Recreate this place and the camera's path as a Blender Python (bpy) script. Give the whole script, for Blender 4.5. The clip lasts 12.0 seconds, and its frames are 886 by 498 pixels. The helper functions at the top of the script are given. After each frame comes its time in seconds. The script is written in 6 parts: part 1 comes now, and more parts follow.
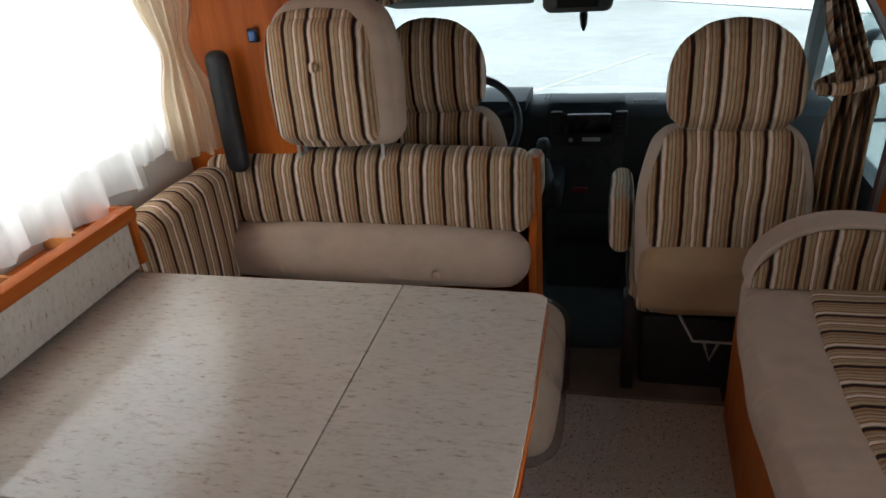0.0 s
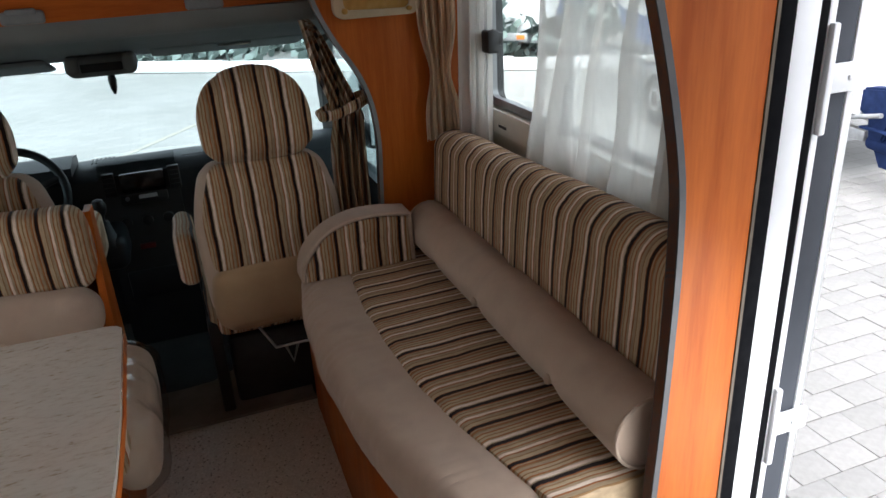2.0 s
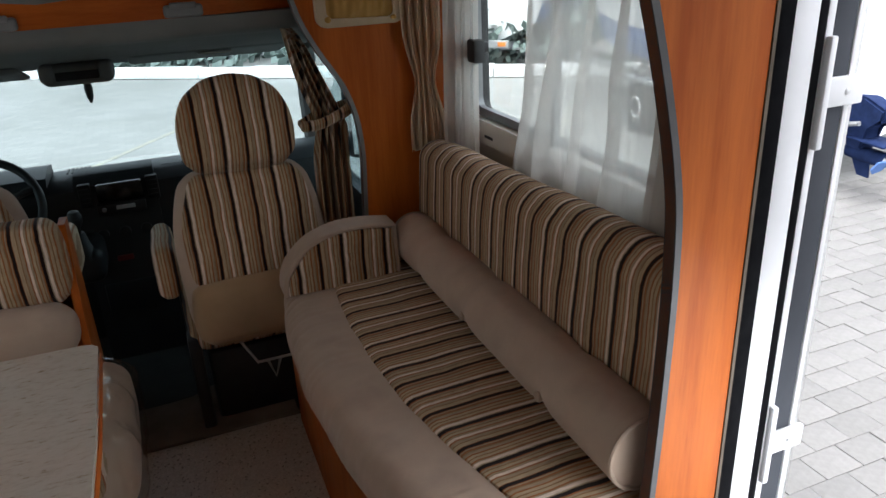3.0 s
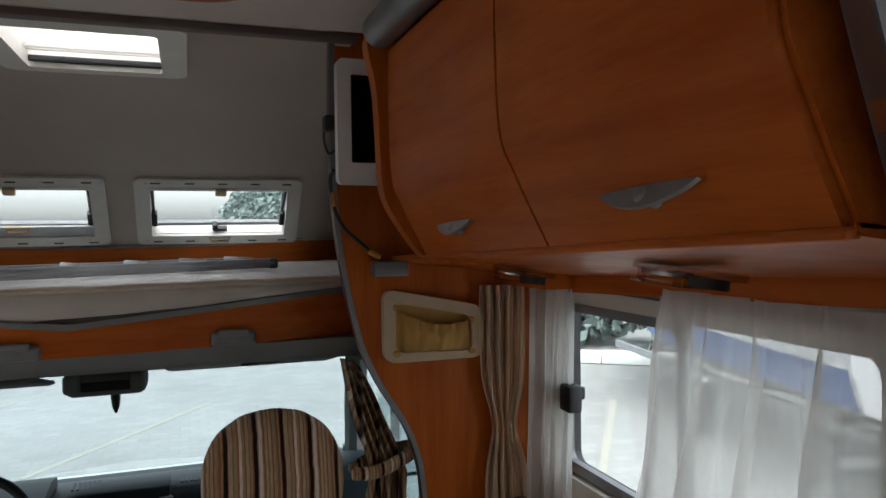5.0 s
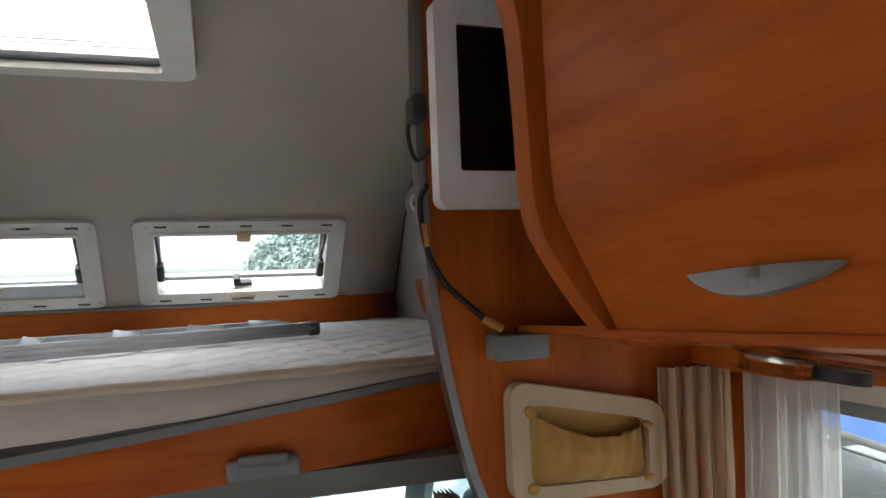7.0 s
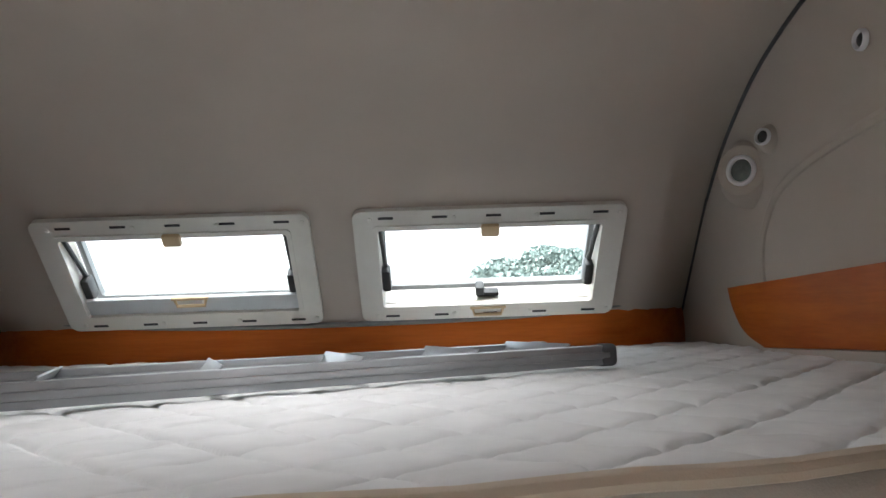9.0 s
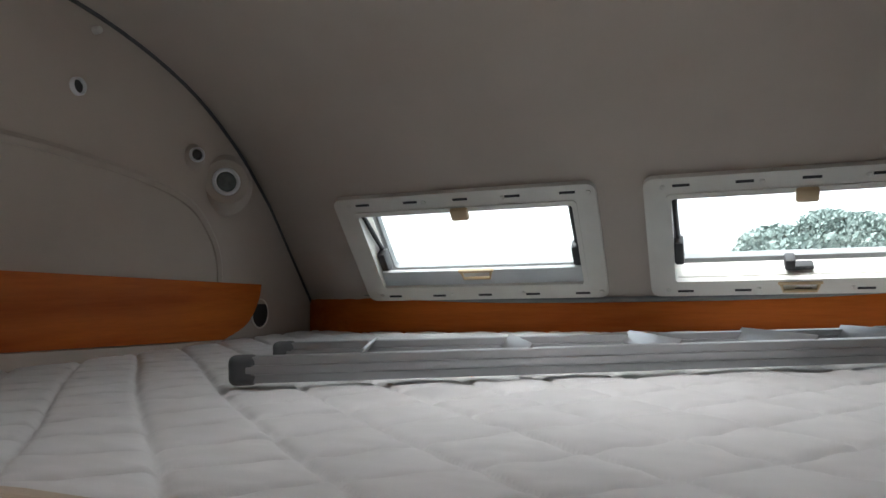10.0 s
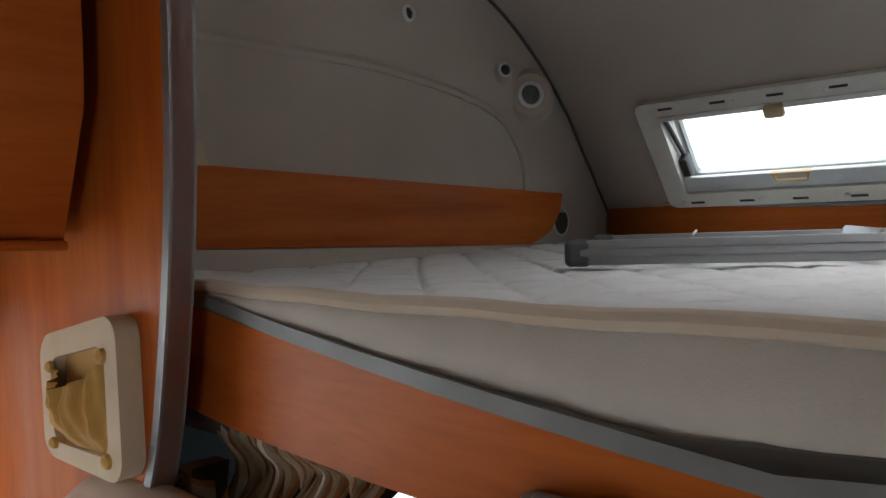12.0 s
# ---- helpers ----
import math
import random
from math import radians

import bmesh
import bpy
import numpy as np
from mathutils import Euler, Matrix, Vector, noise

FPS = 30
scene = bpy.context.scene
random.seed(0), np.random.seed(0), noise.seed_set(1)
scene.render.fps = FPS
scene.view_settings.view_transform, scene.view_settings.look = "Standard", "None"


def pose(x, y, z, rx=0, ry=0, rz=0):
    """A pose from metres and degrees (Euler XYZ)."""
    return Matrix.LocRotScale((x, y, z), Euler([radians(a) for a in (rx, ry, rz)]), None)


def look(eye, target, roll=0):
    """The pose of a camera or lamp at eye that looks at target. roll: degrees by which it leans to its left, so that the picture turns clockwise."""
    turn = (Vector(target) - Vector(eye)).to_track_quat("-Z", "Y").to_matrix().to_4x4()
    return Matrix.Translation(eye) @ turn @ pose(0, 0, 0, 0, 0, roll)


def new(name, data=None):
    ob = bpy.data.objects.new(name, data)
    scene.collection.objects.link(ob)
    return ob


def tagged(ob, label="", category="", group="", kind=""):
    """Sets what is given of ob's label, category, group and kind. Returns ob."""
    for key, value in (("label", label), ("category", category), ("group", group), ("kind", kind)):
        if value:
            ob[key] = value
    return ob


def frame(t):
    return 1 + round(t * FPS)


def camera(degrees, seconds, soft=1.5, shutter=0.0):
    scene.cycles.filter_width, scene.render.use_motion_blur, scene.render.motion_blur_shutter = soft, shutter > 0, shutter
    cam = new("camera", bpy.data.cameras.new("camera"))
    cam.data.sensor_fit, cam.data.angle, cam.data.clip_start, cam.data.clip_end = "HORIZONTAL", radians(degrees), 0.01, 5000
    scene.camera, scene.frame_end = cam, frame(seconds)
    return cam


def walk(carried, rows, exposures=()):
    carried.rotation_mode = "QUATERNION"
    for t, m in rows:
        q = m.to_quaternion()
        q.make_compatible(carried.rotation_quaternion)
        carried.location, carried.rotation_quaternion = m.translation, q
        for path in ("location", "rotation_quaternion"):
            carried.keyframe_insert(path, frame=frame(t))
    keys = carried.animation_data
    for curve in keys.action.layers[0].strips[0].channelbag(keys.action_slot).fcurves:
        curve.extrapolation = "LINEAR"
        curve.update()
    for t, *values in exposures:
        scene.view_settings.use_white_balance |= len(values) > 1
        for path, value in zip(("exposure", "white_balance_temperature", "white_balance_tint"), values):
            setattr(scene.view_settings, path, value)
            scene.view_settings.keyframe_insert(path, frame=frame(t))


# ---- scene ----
cam = camera(63.2, 12.0)
PATH = [
    (0, (0.144, 0.646, 1.45), (-0.319, 2.377, 0.561), -4.7),
    (0.5, (0.171, 0.514, 1.470), (0.167, 2.304, 0.577), -4.0),
    (1, (0.194, 0.422, 1.413), (0.54, 2.219, 0.606), -3.7),
    (1.5, (0.197, 0.386, 1.425), (0.727, 2.142, 0.627), -3.5),
    (2, (0.214, 0.38, 1.424), (0.831, 2.112, 0.636), -3.3),
    (2.5, (0.216, 0.383, 1.424), (0.869, 2.095, 0.624), -3.3),
    (2.7, (0.214, 0.39, 1.424), (0.874, 2.095, 0.612), -3.1),
    (4.3, (0.243, 0.68, 1.504), (0.951, 2.537, 1.273), -1.6),
    (4.5, (0.237, 0.711, 1.52), (0.951, 2.572, 1.353), -1.2),
    (5, (0.241, 0.815, 1.544), (0.909, 2.699, 1.492), -0.7),
    (5.5, (0.294, 0.961, 1.554), (0.913, 2.863, 1.591), -1.3),
    (6, (0.319, 1.087, 1.558), (0.887, 3.004, 1.609), -0.9),
    (6.5, (0.304, 1.274, 1.552), (0.932, 3.172, 1.613), -1.1),
    (6.7, (0.28, 1.361, 1.559), (0.911, 3.257, 1.628), -1.8),
    (8.3, (0.271, 1.975, 1.555), (0.629, 3.939, 1.664), -1.2),
    (8.5, (0.271, 2.035, 1.545), (0.548, 4.012, 1.667), -1.5),
    (9, (0.228, 2.151, 1.523), (0.264, 4.144, 1.691), -2.0),
    (9.5, (0.177, 2.191, 1.542), (-0.13, 4.165, 1.656), -1.3),
    (10, (0.143, 2.21, 1.536), (-0.508, 4.098, 1.639), -1.3),
    (10.5, (0.121, 2.211, 1.535), (-0.772, 4.0, 1.605), -1.1),
    (11, (0.11, 2.19, 1.531), (-0.996, 3.856, 1.601), -1.5),
    (11.5, (0.112, 2.159, 1.53), (-1.164, 3.699, 1.549), -1.2),
    (12, (0.107, 2.119, 1.488), (-1.191, 3.639, 1.41), -2.1),
]
walk(cam, [(t, look(eye, target, roll)) for t, eye, target, roll in PATH],
     exposures=[(t, e, 6300, 11) for t, e in ((0, 2.4), (1.0, 2.4), (2.0, 2.3), (2.7, 2.1), (4.3, 1.9), (5.5, 2.2), (6.5, 2.75), (8.5, 3.4), (9.0, 3.25), (9.5, 3.0), (11, 2.55), (12, 2.65))])

# ---- world and light: a white overcast day ----
world = bpy.data.worlds.new("overcast_sky")
scene.world = world
world.use_nodes = True
wn, wl = world.node_tree.nodes, world.node_tree.links
sky = wn.new("ShaderNodeTexSky")
sky.sky_type, sky.sun_disc = "NISHITA", False
sky.sun_elevation, sky.sun_rotation = radians(66), radians(200.6)
sky.air_density, sky.dust_density, sky.ozone_density = 1.0, 4.0, 0.6
grey = wn.new("ShaderNodeHueSaturation")
grey.inputs["Saturation"].default_value = 0.22
wl.new(sky.outputs["Color"], grey.inputs["Color"])
wl.new(grey.outputs["Color"], wn["Background"].inputs["Color"])
wn["Background"].inputs["Strength"].default_value = 0.15
sun = new("sun", bpy.data.lights.new("sun", "SUN"))
sun.data.energy, sun.data.angle, sun.data.color = 0.6, radians(60), (1.0, 0.98, 0.95)
sun.matrix_world = look((-3, -8, 24), (0, 0, 0))


def window_light(name, eye, target, width, height, watts):
    """An area lamp added in an opening, on top of the sky's own light."""
    lamp = new(name, bpy.data.lights.new(name, "AREA"))
    lamp.data.shape, lamp.data.size, lamp.data.size_y, lamp.data.energy = "RECTANGLE", width, height, watts
    lamp.data.color = (0.96, 0.98, 1.0)
    lamp.matrix_world = look(eye, target)
    return lamp


window_light("sky_light_left_window", (-1.16, 1.78, 1.16), (0, 1.78, 0.8), 1.2, 0.48, 0.7)
window_light("sky_fill_hatch", (0, 2.97, 2.24), (0, 2.97, 1.0), 0.36, 0.44, 0.14)
# Low added lamp in the doorway, tilted down to brighten the floor.
window_light("door_floor_fill", (1.09, 0.74, 0.50), (0.1, 1.4, -0.1), 0.44, 0.95, 1.4)


# ---- materials ----
def material(name, colour, rough=0.6, metal=0.0, spec=0.5):
    m = bpy.data.materials.new(name)
    m.use_nodes = True
    b = m.node_tree.nodes["Principled BSDF"]
    b.inputs["Base Color"].default_value = (*colour, 1)
    b.inputs["Roughness"].default_value = rough
    b.inputs["Metallic"].default_value = metal
    b.inputs["Specular IOR Level"].default_value = spec
    return m


def node(m, kind, **values):
    n = m.node_tree.nodes.new(kind)
    for k, v in values.items():
        n.inputs[k.replace("_", " ")].default_value = v
    return n


def wire(m, a, b):
    m.node_tree.links.new(a, b)


def bsdf(m):
    return m.node_tree.nodes["Principled BSDF"]


def coords(m, scale=(1, 1, 1)):
    c, mp = node(m, "ShaderNodeTexCoord"), node(m, "ShaderNodeMapping")
    wire(m, c.outputs["Object"], mp.inputs["Vector"])
    mp.inputs["Scale"].default_value = scale
    return mp.outputs["Vector"]


def ramp(m, value, stops, constant=False):
    r = node(m, "ShaderNodeValToRGB")
    if constant:
        r.color_ramp.interpolation = "CONSTANT"
    e = r.color_ramp.elements
    while len(e) < len(stops):
        e.new(0.5)
    for el, (p, c) in zip(e, stops):
        el.position, el.color = p, (*c, 1)
    wire(m, value, r.inputs["Fac"])
    return r.outputs["Color"]


def noisy(m, scale, stretch=(1, 1, 1), detail=4.0, rough=0.55):
    n = node(m, "ShaderNodeTexNoise", Scale=scale, Detail=detail, Roughness=rough)
    wire(m, coords(m, stretch), n.inputs["Vector"])
    return n.outputs["Fac"]


def bump(m, height, strength=0.2, distance=0.002):
    b = node(m, "ShaderNodeBump", Strength=strength, Distance=distance)
    wire(m, height, b.inputs["Height"])
    wire(m, b.outputs["Normal"], bsdf(m).inputs["Normal"])


def mixed(m, a, b, fac, mode="MIX"):
    x = m.node_tree.nodes.new("ShaderNodeMix")
    x.data_type, x.blend_type = "RGBA", mode
    for sock, v in (("A", a), ("B", b)):
        if isinstance(v, tuple):
            [i for i in x.inputs if i.name == sock and i.type == "RGBA"][0].default_value = (*v, 1)
        else:
            wire(m, v, [i for i in x.inputs if i.name == sock and i.type == "RGBA"][0])
    if isinstance(fac, float):
        x.inputs[0].default_value = fac
    else:
        wire(m, fac, x.inputs[0])
    return [o for o in x.outputs if o.type == "RGBA"][0]


def speckled(name, colours, scale, rough=0.6, spec=0.5, stretch=(1, 1, 1), relief=0.0, fine=0.0, metal=0.0):
    """A surface whose colour drifts between the colours given, with an optional fine relief."""
    m = material(name, colours[0], rough, metal, spec)
    n = len(colours)
    stops = [(0.3 + 0.4 * i / max(1, n - 1), c) for i, c in enumerate(colours)]
    wire(m, ramp(m, noisy(m, scale, stretch), stops), bsdf(m).inputs["Base Color"])
    if relief:
        bump(m, noisy(m, fine or scale * 6, stretch), relief)
    return m


def wood(name, along, dark, light, rough=0.40):
    m = material(name, light, rough, 0, 0.15)
    st = [9.0, 9.0, 9.0]
    st["xyz".index(along)] = 0.7
    st = tuple(st)
    grain = ramp(m, noisy(m, 2.6, st, 6.0, 0.6), [(0.32, dark), (0.52, light), (0.75, tuple(c * 1.18 for c in light))])
    fine = noisy(m, 22.0, st, 3.0)
    fibre = ramp(m, fine, [(0.3, (0.82, 0.8, 0.78)), (0.6, (1, 1, 1))])
    wire(m, mixed(m, grain, fibre, 0.6, "MULTIPLY"), bsdf(m).inputs["Base Color"])
    bump(m, fine, 0.05, 0.001)
    wire(m, ramp(m, noisy(m, 5.0), [(0.3, (rough - 0.07,) * 3), (0.7, (rough + 0.1,) * 3)]), bsdf(m).inputs["Roughness"])
    return m


BEIGE, TAN, RUST, DARK, PALE = (0.48, 0.365, 0.235), (0.29, 0.17, 0.08), (0.33, 0.125, 0.042), (0.018, 0.009, 0.007), (0.78, 0.66, 0.56)
SAND = (0.38, 0.285, 0.185)
STRIPES = [(0.0, DARK), (0.07, SAND), (0.09, PALE), (0.15, SAND), (0.175, RUST), (0.20, BEIGE), (0.25, TAN), (0.27, BEIGE), (0.32, RUST), (0.345, SAND), (0.40, TAN), (0.425, RUST), (0.45, SAND), (0.475, RUST),
           (0.49, DARK), (0.555, RUST), (0.57, BEIGE), (0.64, TAN), (0.66, SAND), (0.72, RUST), (0.75, PALE), (0.80, SAND), (0.84, RUST), (0.865, BEIGE), (0.915, TAN), (0.935, SAND), (0.97, RUST)]


def striped(name, axis, period=0.104, shift=0.0):
    m = material(name, BEIGE, 0.92, 0, 0.15)
    sep = node(m, "ShaderNodeSeparateXYZ")
    wire(m, coords(m), sep.inputs[0])
    wob = node(m, "ShaderNodeMath")
    wob.operation = "MULTIPLY_ADD"
    wob.inputs[1].default_value, wob.inputs[2].default_value = 1 / period, shift
    wire(m, sep.outputs["XYZ".index(axis)], wob.inputs[0])
    wav = node(m, "ShaderNodeMath")
    wav.operation = "MULTIPLY_ADD"
    wav.inputs[1].default_value = 0.12
    wire(m, noisy(m, 6.0), wav.inputs[0])
    wire(m, wob.outputs[0], wav.inputs[2])
    fr = node(m, "ShaderNodeMath")
    fr.operation = "FRACT"
    wire(m, wav.outputs[0], fr.inputs[0])
    col = ramp(m, fr.outputs[0], STRIPES, True)
    st = [40, 40, 40]
    st["XYZ".index(axis)] = 330
    weave = noisy(m, 1.0, tuple(st), 2.0)
    col = mixed(m, col, ramp(m, weave, [(0.3, (0.72, 0.70, 0.67)), (0.65, (1.1, 1.09, 1.06))]), 0.8, "MULTIPLY")
    wire(m, col, bsdf(m).inputs["Base Color"])
    bump(m, noisy(m, 420.0), 0.3, 0.002)
    bsdf(m).inputs["Sheen Weight"].default_value = 0.15
    return m


def cloth(name, colours, scale=9.0, rough=0.95, weave=500.0):
    m = speckled(name, colours, scale, rough, 0.12, relief=0.25, fine=weave)
    bsdf(m).inputs["Sheen Weight"].default_value = 0.2
    return m


def sheer(name, colour, through_part, weave=260.0):
    """Thin woven cloth: part of the light goes straight through, part is scattered on."""
    m = material(name, colour, 0.9, 0, 0.1)
    tr, tl, mx, my = (node(m, k) for k in ("ShaderNodeBsdfTransparent", "ShaderNodeBsdfTranslucent", "ShaderNodeMixShader", "ShaderNodeMixShader"))
    tl.inputs["Color"].default_value = (*colour, 1)
    mx.inputs[0].default_value = 0.55
    wire(m, bsdf(m).outputs[0], mx.inputs[1])
    wire(m, tl.outputs[0], mx.inputs[2])
    wire(m, ramp(m, noisy(m, 7.0, (1, 6, 1)), [(0.3, (through_part * 0.8,) * 3), (0.7, (through_part * 1.15,) * 3)]), my.inputs[0])
    wire(m, mx.outputs[0], my.inputs[1])
    wire(m, tr.outputs[0], my.inputs[2])
    wire(m, my.outputs[0], m.node_tree.nodes["Material Output"].inputs["Surface"])
    bump(m, noisy(m, weave), 0.2)
    return m


def glass(name, tint=(1, 1, 1), rough=0.0):
    m = material(name, tint, rough)
    lw, pw, fr = node(m, "ShaderNodeLayerWeight"), node(m, "ShaderNodeMath"), node(m, "ShaderNodeMath")
    pw.operation, fr.operation = "POWER", "MULTIPLY_ADD"
    pw.inputs[1].default_value, fr.inputs[1].default_value, fr.inputs[2].default_value = 5.0, 0.85, 0.03
    wire(m, lw.outputs["Facing"], pw.inputs[0])
    wire(m, pw.outputs[0], fr.inputs[0])
    tr, gl, mx = node(m, "ShaderNodeBsdfTransparent"), node(m, "ShaderNodeBsdfGlossy", Roughness=rough), node(m, "ShaderNodeMixShader")
    tr.inputs["Color"].default_value = (*tint, 1)
    wire(m, fr.outputs[0], mx.inputs[0])
    wire(m, tr.outputs[0], mx.inputs[1])
    wire(m, gl.outputs[0], mx.inputs[2])
    wire(m, mx.outputs[0], m.node_tree.nodes["Material Output"].inputs["Surface"])
    return m


CH_D, CH_L = (0.36, 0.073, 0.009), (0.45, 0.112, 0.016)
wood_x, wood_y, wood_z = (wood("cherry_wood_" + a, a, CH_D, CH_L) for a in "xyz")
pale_wood = wood("light_cherry_edge", "y", (0.42, 0.17, 0.05), (0.55, 0.25, 0.08))
stripe_x, stripe_y = striped("striped_fabric", "X", 0.126), striped("striped_sofa_fabric", "Y", 0.126)
stripe_cab = striped("striped_curtain_fabric", "X", 0.09)
cream = cloth("cream_suede", [(0.44, 0.335, 0.26), (0.50, 0.385, 0.30), (0.46, 0.35, 0.27)])
tan_suede = cloth("tan_suede", [(0.36, 0.235, 0.13), (0.42, 0.28, 0.16)])
lining = cloth("alcove_lining", [(0.43, 0.375, 0.325), (0.48, 0.42, 0.365)], 3.0, weave=340.0)
ceiling_mat = cloth("ceiling_lining", [(0.58, 0.55, 0.51), (0.64, 0.61, 0.57)], 3.0, weave=300.0)
quilt = cloth("quilt_cotton", [(0.60, 0.605, 0.60), (0.68, 0.685, 0.68)], 14.0, weave=600.0)
beige_cloth = sheer("beige_curtain_cloth", (0.76, 0.65, 0.50), 0.05)
white_sheer = sheer("white_sheer_cloth", (0.78, 0.765, 0.73), 0.33)
grey_plastic = speckled("grey_trim_plastic", [(0.16, 0.17, 0.175), (0.20, 0.21, 0.215)], 20, 0.42, relief=0.05)
silver = speckled("silver_trim", [(0.22, 0.23, 0.24), (0.28, 0.29, 0.30)], 14, 0.42, relief=0.04, metal=0.55)
alu = speckled("brushed_aluminium", [(0.62, 0.63, 0.64), (0.74, 0.75, 0.76)], 6, 0.32, stretch=(1, 30, 30), relief=0.05, metal=1.0)
white_alu = speckled("white_door_frame", [(0.74, 0.75, 0.77), (0.80, 0.81, 0.83)], 9, 0.35, relief=0.03)
cream_plastic = speckled("cream_window_plastic", [(0.62, 0.60, 0.55), (0.68, 0.66, 0.61)], 12, 0.45, relief=0.05)
wall_plastic = speckled("pale_wall_panel", [(0.54, 0.525, 0.49), (0.60, 0.585, 0.55)], 4, 0.55, relief=0.06, fine=120)
black_plastic = speckled("black_plastic", [(0.012, 0.012, 0.013), (0.022, 0.022, 0.024)], 30, 0.5, relief=0.08, fine=300)
dash_plastic = speckled("dark_dash_plastic", [(0.012, 0.014, 0.016), (0.020, 0.023, 0.026)], 8, 0.5, relief=0.15, fine=380)
cab_grey = speckled("cab_headliner_grey", [(0.17, 0.18, 0.18), (0.22, 0.23, 0.225)], 5, 0.85, relief=0.2, fine=400)
cab_mat = speckled("cab_rubber_mat", [(0.024, 0.022, 0.021), (0.040, 0.037, 0.035)], 5, 0.8, relief=0.3, fine=200)
carpet = speckled("brown_grey_carpet", [(0.20, 0.175, 0.15), (0.28, 0.25, 0.215)], 8, 0.98, 0.1, relief=0.6, fine=420)
window_glass = glass("window_glass", (0.93, 0.97, 0.96))
screen_glass = glass("windscreen_glass", (0.62, 0.74, 0.755))
clear_plastic = glass("clear_plastic_film", (0.9, 0.9, 0.88), 0.12)
screen_black = material("dark_screen", (0.004, 0.004, 0.005), 0.18)
steel = speckled("steel", [(0.35, 0.35, 0.36), (0.5, 0.5, 0.51)], 10, 0.35, metal=1.0)

# speckled vinyl floor: pale chips on grey
vinyl = material("speckled_vinyl", (0.4, 0.37, 0.33), 0.30)
chips = node(vinyl, "ShaderNodeTexVoronoi", Scale=190.0)
wire(vinyl, coords(vinyl), chips.inputs["Vector"])
chip_col = ramp(vinyl, chips.outputs["Color"], [(0.0, (0.42, 0.385, 0.335)), (0.15, (0.72, 0.69, 0.635)), (0.5, (0.80, 0.775, 0.725)), (0.8, (0.86, 0.835, 0.79))], True)
wire(vinyl, mixed(vinyl, chip_col, ramp(vinyl, noisy(vinyl, 4.0), [(0.35, (0.9, 0.89, 0.87)), (0.65, (1, 1, 1))]), 0.7, "MULTIPLY"), bsdf(vinyl).inputs["Base Color"])
bump(vinyl, noisy(vinyl, 60.0), 0.12)

# marbled table laminate: drawn-out ochre flecks on ivory
laminate = material("marbled_laminate", (0.6, 0.53, 0.43), 0.2)
fleck = ramp(laminate, noisy(laminate, 52.0, (0.8, 2.2, 1), 7.0, 0.7), [(0.33, (0.33, 0.26, 0.18)), (0.385, (0.55, 0.49, 0.41)), (0.5, (0.62, 0.57, 0.50)), (0.75, (0.66, 0.61, 0.54))])
veil = ramp(laminate, noisy(laminate, 5.0), [(0.3, (0.88, 0.87, 0.85)), (0.7, (1, 1, 1))])
wire(laminate, mixed(laminate, fleck, veil, 0.8, "MULTIPLY"), bsdf(laminate).inputs["Base Color"])
wire(laminate, ramp(laminate, noisy(laminate, 9.0), [(0.3, (0.10,) * 3), (0.7, (0.17,) * 3)]), bsdf(laminate).inputs["Roughness"])

# outdoor surfaces
paving = material("grey_paving", (0.32, 0.31, 0.29), 0.7)
brk = node(paving, "ShaderNodeTexBrick", Scale=1.0)
brk.inputs["Brick Width"].default_value, brk.inputs["Row Height"].default_value = 0.22, 0.16
brk.inputs["Mortar Size"].default_value = 0.006
for k, c in (("Color1", (0.26, 0.26, 0.252)), ("Color2", (0.22, 0.22, 0.214)), ("Mortar", (0.185, 0.183, 0.175))):
    brk.inputs[k].default_value = (*c, 1)
wire(paving, coords(paving), brk.inputs["Vector"])
blotch = ramp(paving, noisy(paving, 0.35), [(0.3, (0.78, 0.78, 0.76)), (0.7, (1.1, 1.1, 1.1))])
wire(paving, mixed(paving, brk.outputs["Color"], blotch, 0.9, "MULTIPLY"), bsdf(paving).inputs["Base Color"])
paver_mat = material("paver_concrete", (0.34, 0.33, 0.31), 0.75)
info = node(paver_mat, "ShaderNodeObjectInfo")
tone = ramp(paver_mat, info.outputs["Random"], [(0.0, (0.168, 0.166, 0.160)), (0.5, (0.182, 0.179, 0.173)), (1.0, (0.196, 0.192, 0.186))])
wire(paver_mat, mixed(paver_mat, tone, ramp(paver_mat, noisy(paver_mat, 30.0), [(0.3, (0.85,) * 3), (0.7, (1.08,) * 3)]), 0.8, "MULTIPLY"), bsdf(paver_mat).inputs["Base Color"])
bump(paver_mat, noisy(paver_mat, 160.0), 0.3)
white_paint = speckled("weathered_white_paint", [(0.62, 0.63, 0.63), (0.76, 0.77, 0.77), (0.72, 0.72, 0.71)], 3, 0.5, relief=0.08, fine=40)
gel_white = speckled("white_hull_gelcoat", [(0.68, 0.69, 0.70), (0.76, 0.77, 0.78)], 2, 0.3)
gel_blue = speckled("blue_hull_paint", [(0.05, 0.13, 0.36), (0.09, 0.19, 0.46)], 3, 0.4, relief=0.06)
# Off-white gelcoat darkened to cream for the shade under the hull.
gel_shaded = speckled("shaded_hull_gelcoat", [(0.42, 0.40, 0.36), (0.52, 0.50, 0.45)], 3, 0.4)
tarp_blue = speckled("dark_blue_metal", [(0.006, 0.014, 0.05), (0.016, 0.03, 0.09)], 12, 0.8, 0.1, relief=0.3, fine=40)
galvanised = speckled("galvanised_steel", [(0.34, 0.35, 0.36), (0.48, 0.49, 0.5)], 14, 0.5, metal=0.8)
